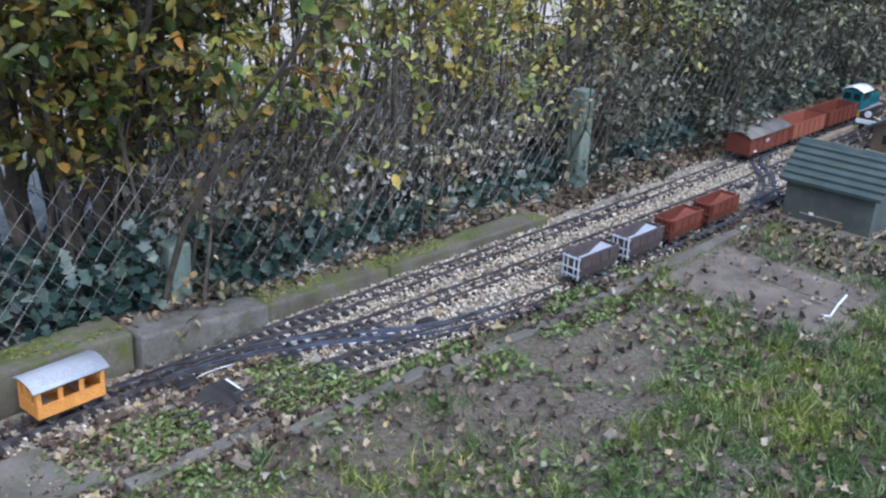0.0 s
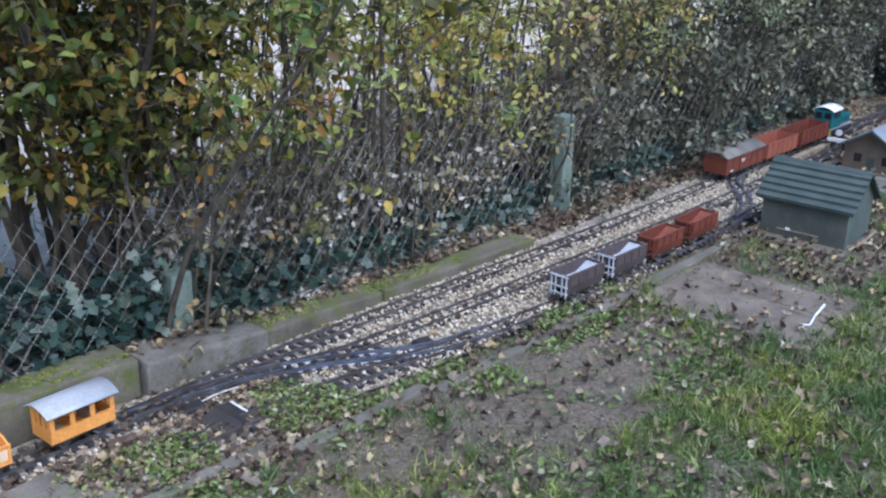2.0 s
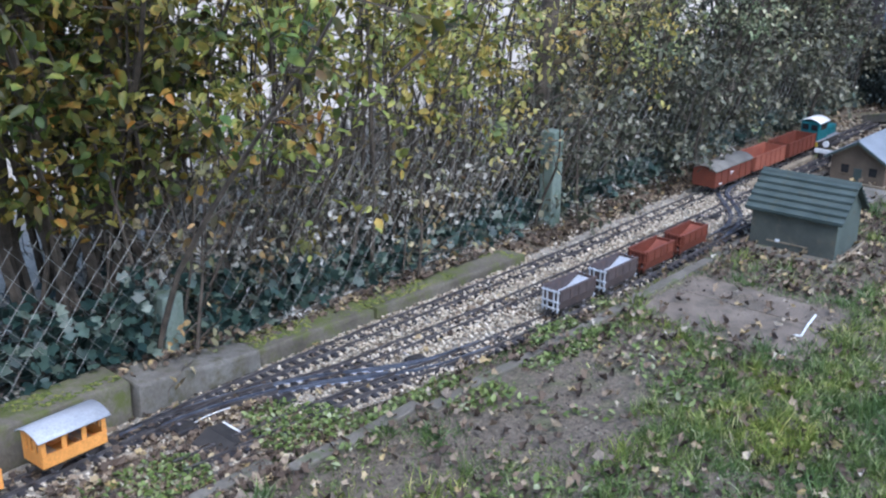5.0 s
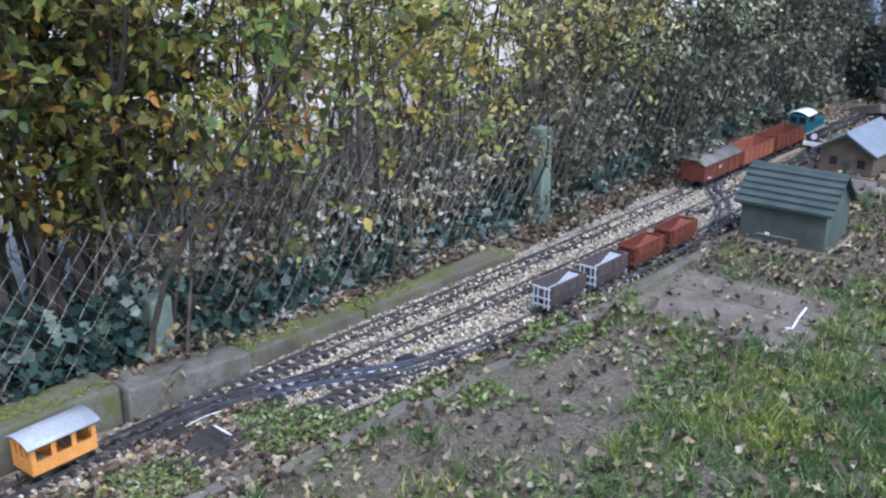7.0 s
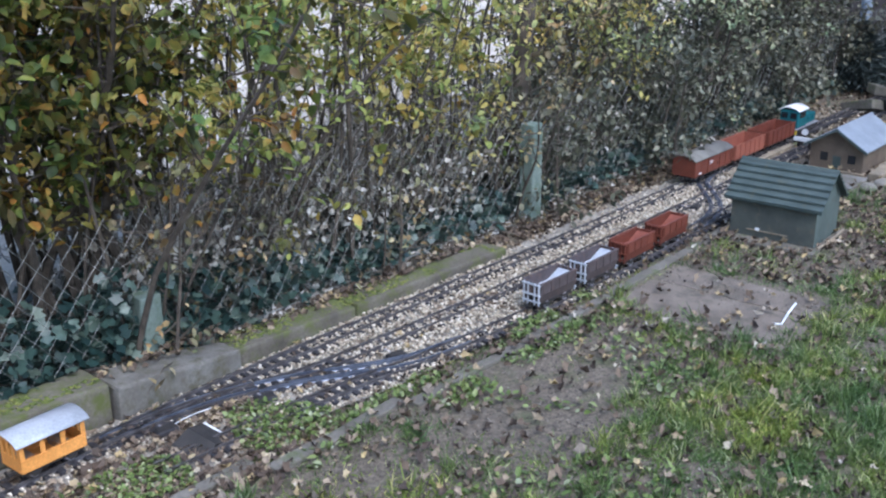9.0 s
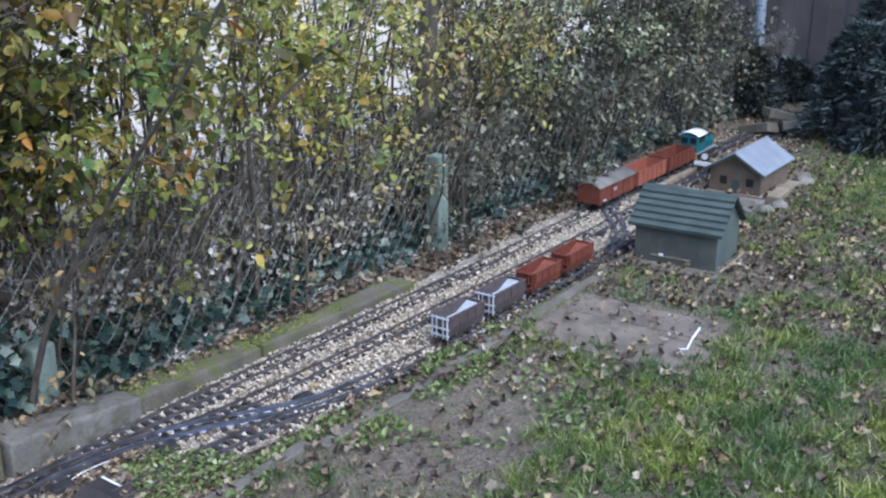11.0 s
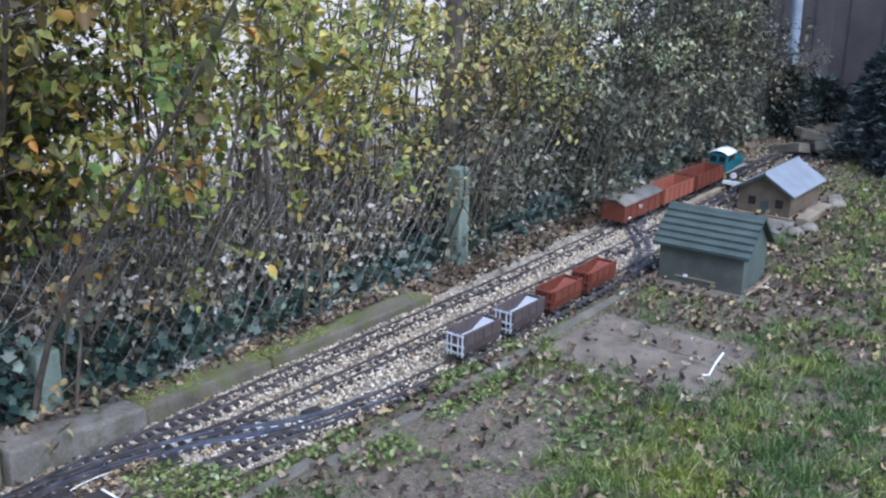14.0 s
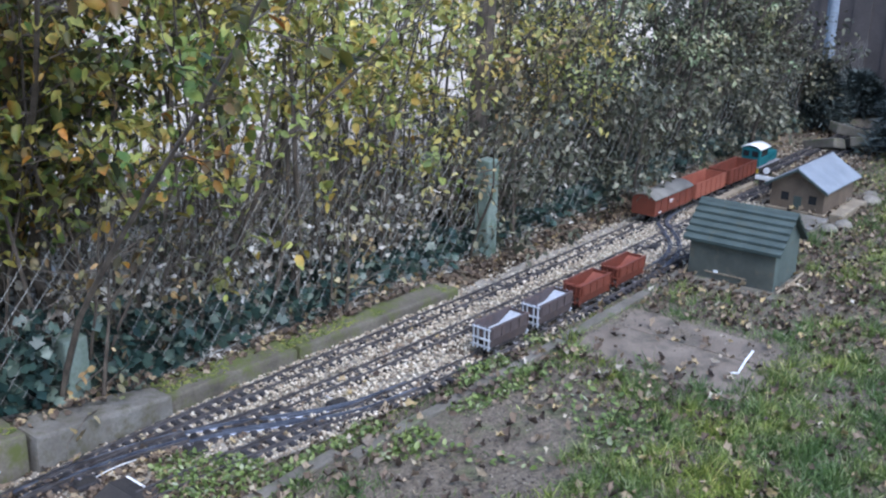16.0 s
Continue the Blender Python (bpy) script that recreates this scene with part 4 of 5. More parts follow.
def brown_house():
    ob = thing("model_house", "brown model house with pale slate-grey roof", "model house", at=pose(6.01, 1.935, 0.022, 0, 0, -1))
    L, W, z = 0.48, 0.31, 0.142
    part("base_board", bx(-L / 2 - 0.02, L / 2 + 0.02, -W / 2 - 0.02, W / 2 + 0.02, -0.022, 0.0, 0.003), M_TIMBER, ob, "timber base")
    for s in (-1, 1):
        y0, y1 = sorted((s * W / 2, s * (W / 2 - 0.008)))
        part("side_wall", bx(-L / 2, L / 2, y0, y1, 0.0, z, 0.001), M_BROWNWALL, ob)
        x0, x1 = sorted((s * (L / 2 + 0.001), s * (L / 2 - 0.008)))
        g = part("gable_wall", extrude(bmesh.new(), [(-W / 2 + 0.002, 0), (W / 2 - 0.002, 0), (W / 2 - 0.002, z), (0, 0.234), (-W / 2 + 0.002, z)], "x", x0, x1), M_BROWNWALL, ob)
        if s < 0:
            for y in (-0.09, 0.07):
                w = part("window", bx(x0 - 0.003, x0 - 0.001, y - 0.022, y + 0.022, 0.045, 0.095), M_GLASS, g, "small dark window")
                part("window_frame", bx(x0 - 0.005, x0 - 0.003, y - 0.026, y + 0.026, 0.040, 0.046), M_BROWNWALL, w)
            part("door", bx(x0 - 0.004, x0 - 0.001, -0.028, 0.018, 0.0, 0.08, 0.001), M_SHEDROOF, g, "dull green door")
        run = W / 2 + 0.03
        slope = part("roof_slope", extrude(bmesh.new(), [(0, 0.248), (s * run, 0.248 - 0.112), (s * run, 0.240 - 0.112), (0, 0.240)], "x", -L / 2 - 0.04, L / 2 + 0.03), M_SLATE, ob, "pale slate-grey roof slope")
        part("barge_board", extrude(bmesh.new(), [(0, 0.245), (s * run, 0.245 - 0.112), (s * run, 0.231 - 0.112), (0, 0.231)], "x", -L / 2 - 0.046, -L / 2 - 0.0405), M_SHEDROOF, slope, "dark green barge board")
    part("ridge_cap", extrude(bmesh.new(), [(-0.014, 0.244), (0, 0.254), (0.014, 0.244)], "x", -L / 2 - 0.04, L / 2 + 0.03), M_SLATE, ob)
    return ob


brown_house()
rough_block(5.44, 5.72, 1.73, 2.08, -0.01, 0.020, M_CONCRETE, "concrete_tile", "pale concrete tile in front of the model house", "tile", 0.005, 0.003, "")
ob = rough_block(5.72, 6.15, 1.66, 1.735, 0.0, 0.05, M_TIMBER, "timber_sleeper", "pale weathered timber beside the model house", "timber", 0.008, 0.006, "")
for n, (x, y, s) in enumerate(((5.50, 1.655, 0.045), (5.63, 1.62, 0.05), (6.24, 1.66, 0.055), (6.36, 1.70, 0.05))):
    bm = bmesh.new()
    bmesh.ops.create_icosphere(bm, subdivisions=2, radius=s)
    for v in bm.verts:
        v.co = Vector((v.co.x * 1.3, v.co.y, v.co.z * 0.65)) * (1 + 0.25 * noise.noise(v.co * 18 + Vector((n, 0, 0))))
        v.co += Vector((x, y, 0.025))
    solid("border_stone", bm, M_ROCK, "rough pale border stone by the model house", "stone", "border stones")

rough_block(5.30, 6.22, 2.362, 2.402, -0.01, 0.022, M_TIMBER, "timber_strip", "pale weathered timber strip between two tracks", "timber", 0.005, 0.004, "")

# buffer stop with a white beam and a round white disc
bs = thing("buffer_stop", "dark buffer stop with white beam and disc", "buffer stop", at=pose(6.18, 2.285, RAIL_Z, 0, 0, 0))
for y in (-0.035, 0.035):
    part("post", bx(-0.01, 0.01, y - 0.008, y + 0.008, -0.02, 0.055, 0.002), M_CHASSIS, bs)
    part("strut", extrude(bmesh.new(), [(0.01, 0.05), (0.08, -0.02), (0.065, -0.02), (0.01, 0.035)], "y", y - 0.006, y + 0.006), M_CHASSIS, bs)
part("beam", bx(-0.018, -0.010, -0.065, 0.065, 0.035, 0.062, 0.002), M_WHITE, bs, "white painted beam")
part("disc", tube(bmesh.new(), [(-0.012, 0, 0.095), (-0.004, 0, 0.095)], [0.02, 0.02], 16), M_WHITE, bs, "round white disc")
part("disc_post", bx(-0.006, 0.0, -0.003, 0.003, 0.05, 0.09), M_CHASSIS, bs)

# heap at the far end of the line
for n, (x, y, z, a, l, w) in enumerate(((7.75, 2.25, 0.05, 25, 0.42, 0.13), (7.92, 2.33, 0.10, -35, 0.36, 0.11), (7.60, 2.42, 0.04, 70, 0.30, 0.12), (8.05, 2.18, 0.06, 55, 0.34, 0.12))):
    bm = bx(-l / 2, l / 2, -w / 2, w / 2, -0.035, 0.035, 0.01)
    for v in bm.verts:
        v.co += 0.02 * Vector((noise.noise(v.co * 9), noise.noise(v.co * 9 + Vector((3, n, 0))), noise.noise(v.co * 7)))
    o = solid("stone_slab", bm, M_EDGING, "tilted rough stone slab at the end of the line", "stone", "heap of stone slabs")
    o.matrix_world = pose(x, y, z, 8 * (n - 1), 12, a)

# ---------------------------------------------------------------- fence and pole
FENCE_Y = 2.80
fence = thing("chain_link_fence", "old chain-link fence on concrete posts behind the kerb", "fence")
for x, dx in ((-0.5, 0.0), (1.70, 0.02), (3.93, 0.0)):
    bm = bmesh.new()
    box(bm, x - 0.042, x + 0.042, FENCE_Y - 0.050, FENCE_Y + 0.030, -0.1, 0.31 if x < 3 else 0.50, 0.008)
    for v in bm.verts:
        v.co.x += dx * v.co.z
    part("post", bm, M_POST, fence, "greenish concrete post")
bm = bmesh.new()
cell, top = 0.078, 0.60
x = -2.0
while x < 9.5:
    for s in (-1, 1):
        a, b = Vector((x, FENCE_Y - 0.002 * s, 0.03)), Vector((x + s * top * 0.80, FENCE_Y - 0.002 * s, top))
        k = 10
        pts = [a.lerp(b, i / k) + Vector((0.006 * noise.noise((x * 3, i * 0.9, s)), 0.012 * noise.noise((x * 2, i * 0.5, s + 4)), 0)) for i in range(k + 1)]
        tube(bm, pts, [0.0010] * (k + 1), 3, False)
    x += cell
part("wire_mesh", bm, M_WIRE, fence, "diamond wire mesh")
for z in (0.06,):
    part("line_wire", tube(bmesh.new(), [(-2, FENCE_Y - 0.004, z), (9.5, FENCE_Y - 0.004, z)], [0.002] * 2, 5), M_WIRE, fence)
bm = bmesh.new()
tube(bm, [(8.93, 2.9, 0.0), (8.92, 2.9, 0.5), (8.88, 2.9, 1.0), (8.80, 2.9, 2.4)], [0.048, 0.046, 0.046, 0.046], 14)
solid("painted_pole", bm, M_POLE, "pale blue-grey painted pole in front of a dark fence", "pole", smooth=True)

# ---------------------------------------------------------------- hedge
def crooked(rand, a, d, length, k, bend):
    pts = [Vector(a)]
    d = Vector(d).normalized()
    for _ in range(k):
        d = (d + Vector([rand.gauss(0, bend) for _ in range(3)]) + Vector((0, 0, 0.03))).normalized()
        pts.append(pts[-1] + d * (length / k))
    return pts


def shrub(x, y, height, spread_, stems, leaf, label, seed, twigs=9, per=26, low=0.35, size=(0.03, 0.06), front=0.35, at_z=0.07, girth=1.0):
    rand = random.Random(seed)
    ob = thing("shrub", label, "shrub", "hedge shrubs", at=pose(x, y, at_z))
    wood, places = bmesh.new(), []
    for _ in range(stems):
        a = (rand.gauss(0, spread_ * 0.35), rand.gauss(0, 0.12), -0.06)
        stem = crooked(rand, a, (rand.gauss(0, 0.13), rand.gauss(-0.03, 0.13), 1), height * rand.uniform(0.75, 1.1), 9, 0.075)
        r = rand.uniform(0.007, 0.016) * girth
        tube(wood, stem, [r * (1 - 0.085 * i) for i in range(10)], 5, False)
        for _ in range(twigs):
            f = rand.uniform(low, 1.0)
            p = stem[min(int(f * 9), 8)]
            d = (rand.gauss(0, 0.9), rand.gauss(-front, 0.6), rand.uniform(-0.15, 0.9))
            twig = crooked(rand, p, d, rand.uniform(0.18, 0.42), 5, 0.22)
            tube(wood, twig, [0.0035, 0.003, 0.0026, 0.002, 0.0016, 0.001], 3, False)
            for _ in range(per):
                u = rand.uniform(0.05, 1.0) ** 0.6 * 4.99
                i = int(u)
                q = twig[i].lerp(twig[i + 1], u - i)
                places.append(q + Vector([rand.gauss(0, 0.028) for _ in range(3)]))
    tagged(part("wood", wood, M_BARK, ob, "thin dark stems and twigs"), kind="stuff")
    n = len(places)
    r = np.random.default_rng(seed)
    t = turns_from(r.uniform(0, 6.3, n), r.normal(0.5, 0.5, n), r.normal(0, 0.6, n))
    me = scatter("leaves", LEAF_V, LEAF_F, np.array([tuple(p) for p in places]), t, r.uniform(*size, n)[:, None] * np.stack([np.ones(n), r.uniform(0.7, 1.25, n), r.uniform(0.6, 2.2, n)], -1), leaf)
    o = new("leaves", me)
    o.parent = ob
    tagged(o, kind="stuff")
    return ob


DARK = "dense hedge shrub, its olive and rusty leaves coloured dark for shade"
YELLOW = "autumn hedge shrub with yellow and green leaves"
GREEN = "hedge shrub with grey-green leaves behind the fence"
BROWN = "half-bare hedge shrub with withered olive leaves"
DULL = "hedge shrub with dull brown-green leaves darkened for shade"
BIG, MEDIUM, SMALL = (0.030, 0.064), (0.025, 0.052), (0.020, 0.042)
# both ends are made taller so that their unseen tops shade the ground
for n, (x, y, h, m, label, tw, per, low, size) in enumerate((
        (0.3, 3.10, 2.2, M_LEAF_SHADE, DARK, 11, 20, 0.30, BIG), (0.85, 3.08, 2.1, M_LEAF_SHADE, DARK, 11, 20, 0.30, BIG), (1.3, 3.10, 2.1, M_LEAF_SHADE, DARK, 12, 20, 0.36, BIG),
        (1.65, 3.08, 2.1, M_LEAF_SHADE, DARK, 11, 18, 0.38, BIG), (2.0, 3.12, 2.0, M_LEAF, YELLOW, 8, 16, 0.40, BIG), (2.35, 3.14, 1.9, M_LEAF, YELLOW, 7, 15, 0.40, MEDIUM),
        (2.7, 3.14, 1.8, M_LEAF, YELLOW, 7, 14, 0.42, MEDIUM), (3.0, 3.18, 1.8, M_LEAF_BRIGHT, GREEN, 7, 14, 0.44, MEDIUM), (3.35, 3.15, 1.75, M_LEAF_BRIGHT, GREEN, 7, 14, 0.42, MEDIUM),
        (3.72, 3.16, 1.7, M_LEAF_BRIGHT, GREEN, 7, 15, 0.42, MEDIUM), (4.1, 3.2, 1.6, M_LEAF_BRIGHT, GREEN, 8, 16, 0.38, MEDIUM), (4.5, 3.15, 1.6, M_LEAF_BROWN, BROWN, 9, 18, 0.34, SMALL),
        (4.95, 3.15, 1.7, M_LEAF_BRIGHT, GREEN, 10, 22, 0.34, SMALL), (5.35, 3.15, 1.7, M_LEAF_PALE, GREEN, 11, 22, 0.30, SMALL), (5.85, 3.12, 1.9, M_LEAF_PALE, GREEN, 12, 24, 0.26, SMALL),
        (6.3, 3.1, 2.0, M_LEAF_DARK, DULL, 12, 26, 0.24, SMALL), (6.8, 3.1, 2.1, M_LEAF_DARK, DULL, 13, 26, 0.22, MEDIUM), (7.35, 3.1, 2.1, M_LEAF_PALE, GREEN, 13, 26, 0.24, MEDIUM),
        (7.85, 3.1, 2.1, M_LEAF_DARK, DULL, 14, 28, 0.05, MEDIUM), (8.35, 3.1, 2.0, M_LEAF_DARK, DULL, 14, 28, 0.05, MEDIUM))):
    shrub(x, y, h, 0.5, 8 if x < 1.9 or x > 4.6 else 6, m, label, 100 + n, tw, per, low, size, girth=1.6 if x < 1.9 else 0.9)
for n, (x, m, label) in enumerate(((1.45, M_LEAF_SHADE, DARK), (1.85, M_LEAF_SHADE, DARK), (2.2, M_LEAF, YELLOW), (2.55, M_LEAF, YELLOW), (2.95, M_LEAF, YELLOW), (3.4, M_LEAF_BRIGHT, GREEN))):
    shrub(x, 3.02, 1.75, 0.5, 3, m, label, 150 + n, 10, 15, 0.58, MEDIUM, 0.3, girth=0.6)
# dark-leaved shrubs added as dense shade behind the dark end and the far end
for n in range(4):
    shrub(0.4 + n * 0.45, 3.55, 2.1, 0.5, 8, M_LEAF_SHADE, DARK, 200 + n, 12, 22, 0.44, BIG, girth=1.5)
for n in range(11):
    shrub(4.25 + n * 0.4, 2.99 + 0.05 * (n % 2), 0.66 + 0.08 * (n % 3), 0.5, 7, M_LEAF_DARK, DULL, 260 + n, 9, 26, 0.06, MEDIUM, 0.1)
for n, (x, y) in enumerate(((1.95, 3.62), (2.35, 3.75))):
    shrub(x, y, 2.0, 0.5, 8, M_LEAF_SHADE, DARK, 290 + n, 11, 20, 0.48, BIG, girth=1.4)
# low sprays that hang over the wire
for n, (x, m, label) in enumerate(((1.75, M_LEAF, YELLOW), (2.25, M_LEAF, YELLOW), (2.8, M_LEAF, YELLOW), (3.35, M_LEAF, YELLOW), (4.4, M_LEAF_BROWN, BROWN))):
    shrub(x, 2.98, 1.2, 0.6, 3, m, label, 700 + n, 6, 14, 0.50, MEDIUM, 0.7, girth=0.6)
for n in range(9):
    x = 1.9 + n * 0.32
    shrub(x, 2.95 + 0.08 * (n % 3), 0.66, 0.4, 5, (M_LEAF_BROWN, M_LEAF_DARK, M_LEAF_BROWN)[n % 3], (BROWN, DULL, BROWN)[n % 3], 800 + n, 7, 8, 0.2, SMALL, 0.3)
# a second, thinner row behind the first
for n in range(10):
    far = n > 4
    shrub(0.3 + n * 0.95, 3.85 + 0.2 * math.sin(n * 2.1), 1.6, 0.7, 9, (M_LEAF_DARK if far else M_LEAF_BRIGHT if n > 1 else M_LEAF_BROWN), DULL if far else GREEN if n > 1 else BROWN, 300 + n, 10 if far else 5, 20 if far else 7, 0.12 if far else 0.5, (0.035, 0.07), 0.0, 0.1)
for n in range(9):
    shrub(3.0 + n * 3.0, 17.5 + 0.8 * math.sin(n * 1.7), 2.6, 2.2, 9, (M_LEAF_BROWN, M_LEAF_PALE)[n % 2], "straggling shrub beyond the pale path", 500 + n, 10, 22, 0.05, (0.12, 0.22), 0.0, 0.12)
bm = bmesh.new()
q = [[bm.verts.new((-6 + 36 * i / 60, 3.55 + 12.4 * j / 12, rise(3.55 + 12.4 * j / 12) + 0.022 + 0.01 * noise.noise((i, j, 0)))) for j in range(13)] for i in range(61)]
for i in range(60):
    for j in range(12):
        bm.faces.new((q[i][j], q[i + 1][j], q[i + 1][j + 1], q[i][j + 1]))
solid("path", bm, M_PATH, "pale gravel path behind the hedge", "path", kind="structure", smooth=True)
bm = bmesh.new()
tube(bm, [(4.08, 3.02, 0.0), (4.1, 3.0, 0.5), (4.16, 3.0, 1.0), (4.24, 3.02, 1.6), (4.32, 3.05, 2.3)], [0.055, 0.048, 0.045, 0.04, 0.034], 10)
for v in bm.verts:
    v.co += 0.008 * Vector((noise.noise(v.co * 14), noise.noise(v.co * 14 + Vector((4, 0, 0))), 0))
tr = thing("young_tree", "dark bare trunk standing in the hedge", "tree")
part("trunk", bm, M_BARK, tr, "dark trunk")


rand = random.Random(77)
bm = bmesh.new()
for _ in range(1000):
    x, y = rand.uniform(1.7, 4.5), rand.uniform(2.88, 3.9)
    pts = crooked(rand, (x, y, rand.uniform(0.05, 0.5)), (rand.gauss(0, 0.5), rand.gauss(0, 0.3), rand.uniform(0.3, 1)), rand.uniform(0.25, 0.7), 6, 0.16)
    r = rand.uniform(0.0018, 0.0040)
    tube(bm, pts, [r * (1 - 0.13 * i) for i in range(7)], 3, False)
tagged(solid("bare_twigs", bm, M_TWIG, "tangle of bare grey-brown twigs in the hedge", "twigs"), kind="stuff")


# ivy and undergrowth at the foot of the fence
def carpet(name, label, category, verts, faces, x, y, z, size, material, tilt=0.5, stand_up=0.0):
    n = len(x)
    t = turns_from(rng.uniform(0, 6.3, n), rng.normal(-stand_up, tilt, n), rng.normal(0, tilt, n))
    ob = new(name, scatter(name, verts, faces, np.stack([x, y, z], -1), t, size, material))
    return tagged(ob, label, category, kind="stuff")


n = 11000
ix = rng.uniform(-0.3, 8.5, n)
iy = 2.84 + np.abs(rng.normal(0, 0.16, n)) - np.where(rng.random(n) < np.where(ix < 2.2, 0.5, 0.2), 0.085, 0.0)
top = 0.07 + 0.25 * np.clip(1.15 - np.abs(ix - 0.9) / 1.8, 0.16, 1) + 0.10 * patch_noise(ix, iy, 1.6, 9)
iz = 0.06 + rng.random(n) ** 1.3 * np.maximum(top, 0.04)
keep = ~((np.abs(ix - 1.70) < 0.075) & (iy < 2.84) & (iz > 0.14)) & ~((np.abs(ix - 3.9) < 0.12) & (iz > 0.12))
ix, iy, iz = ix[keep], iy[keep], iz[keep]
n = len(ix)
carpet("ivy", "dark glossy ivy creeping at the foot of the fence", "ivy", IVY_V, IVY_F, ix, iy, iz, rng.uniform(0.03, 0.062, n), M_IVY, 0.6, -0.4)

n = 160
ix, iy = np.where(rng.random(n) < 0.5, 1.60, 1.80) + rng.normal(0, 0.035, n), rng.uniform(2.735, 2.81, n)
carpet("ivy", "ivy climbing round a short concrete post", "ivy", IVY_V, IVY_F, ix, iy, rng.uniform(0.08, 0.44, n), rng.uniform(0.025, 0.055, n), M_IVY, 0.6, -0.5)
n = 700
ix, iy = rng.uniform(0.3, 3.4, n), rng.uniform(2.665, 2.76, n)
iz = np.where(ix < 1.94, 0.118, 0.062)
carpet("fallen_leaves", "crumbling leaves along the back of the kerb", "dead leaves", CURL_V, CURL_F, ix, iy, iz + 0.004, rng.uniform(0.012, 0.04, n), M_LITTER, 0.5)

# dead leaves behind the fence, on the kerb, on the ballast and over the lawn
def ground_heights(x, y):
    return np.array([ground_z(a, b) for a, b in zip(x, y)])


n = 26000
lx, ly = rng.uniform(-1.0, 9.5, n), 2.76 + rng.random(n) ** 1.5 * 3.4
keep = rng.random(n) < np.where(lx > 5.2, 0.06, 1.0)
lx, ly = lx[keep], ly[keep]
n = len(lx)
carpet("fallen_leaves", "pale dead leaves under the hedge", "dead leaves", CURL_V, CURL_F, lx, ly, ground_heights(lx, ly) + 0.006, rng.uniform(0.03, 0.075, n), M_LITTER_PALE, 0.3)
n = 6500
lx, ly = rng.uniform(1.7, 5.0, n), rng.uniform(2.82, 3.7, n)
keep = np.abs(lx - 3.9) > 0.12
lx, ly = lx[keep], ly[keep]
n = len(lx)
carpet("fallen_leaves", "dead leaves caught in the ivy and twigs", "dead leaves", CURL_V, CURL_F, lx, ly, rng.uniform(0.08, 0.42, n), rng.uniform(0.014, 0.045, n), M_LITTER_PALE, 1.0)

n = 11000
lx, ly = rng.uniform(0.5, 8.0, n), rng.uniform(-0.3, 2.12, n)
keep = patch_noise(lx, ly, 1.4, 4) + 0.35 * patch_noise(lx, ly, 6, 2) > rng.uniform(-0.75, 0.55, n)
keep &= ~((lx > 3.24) & (lx < 3.92) & (ly > 1.19) & (ly < 1.96) & (rng.random(n) < 0.72))
lx, ly = lx[keep], ly[keep]
carpet("fallen_leaves", "dead brown leaves scattered over the lawn", "dead leaves", CURL_V, CURL_F, lx, ly, ground_heights(lx, ly) + 0.020, rng.uniform(0.012, 0.046, len(lx))[:, None] * np.array([1.15, 0.85, 1.9]), M_LITTER, 0.5)
n = 5200
lx, ly = rng.uniform(0.5, 3.2, n), rng.uniform(2.0, 2.6, n)
keep = (rng.random(n) < np.where(lx < 1.8, 1.0, 0.10)) & ((ly < 2.42) | (rng.random(n) < 0.3))
lx, ly = lx[keep], ly[keep]
carpet("fallen_leaves", "yellow and brown leaves lying on the ballast", "dead leaves", CURL_V, CURL_F, lx, ly, 0.012 + 0 * lx, rng.uniform(0.016, 0.042, len(lx)), M_LITTER, 0.35)

n = 1800
lx, ly = rng.uniform(5.2, 8.5, n), rng.uniform(2.05, 2.8, n)
carpet("fallen_leaves", "dark rotting leaves at the far end of the line", "dead leaves", CURL_V, CURL_F, lx, ly, ground_heights(lx, ly) + 0.010, rng.uniform(0.015, 0.05, n), M_LITTER, 0.5)
n = 30000
lx, ly = rng.uniform(0.9, 7.5, n), rng.uniform(-0.2, 2.12, n)
s = rng.uniform(0.003, 0.010, n) * rng.choice([0.7, 1.0, 1.6], n)
me = scatter("soil_crumbs", STONE_V, STONE_F, np.stack([lx, ly, ground_heights(lx, ly) + 0.001], -1), turns_from(rng.uniform(0, 6.3, n), rng.normal(0, 0.4, n), rng.normal(0, 0.4, n)), s, M_CRUMB)
tagged(new("soil_crumbs", me), "brown soil crumbs, twig bits and leaf scraps", "soil", kind="stuff")

n = 1500
lx, ly = rng.uniform(3.5, 5.4, n), rng.uniform(2.60, 2.84, n)
carpet("fallen_leaves", "dead leaves on the bank between track and fence", "dead leaves", CURL_V, CURL_F, lx, ly, ground_heights(lx, ly) + 0.010, rng.uniform(0.012, 0.045, n), M_LITTER, 0.5)

for count, material, label in ((220, M_LITTER_LAWN, "pale curled leaves strewn over the lawn"), (700, M_LITTER, "large dark curled leaves strewn over the lawn")):
    lx, ly = rng.uniform(1.2, 7.0, count * 3), rng.uniform(-0.2, 2.1, count * 3)
    keep = patch_noise(lx, ly, 1.6, 21) > rng.uniform(-0.35, 0.5, count * 3)
    lx, ly = lx[keep][:count], ly[keep][:count]
    carpet("fallen_leaves", label, "dead leaves", CURL_V, CURL_F, lx, ly, ground_heights(lx, ly) + 0.022, rng.uniform(0.020, 0.050, len(lx))[:, None] * np.array([1.15, 0.8, 2.0]), material, 0.45)

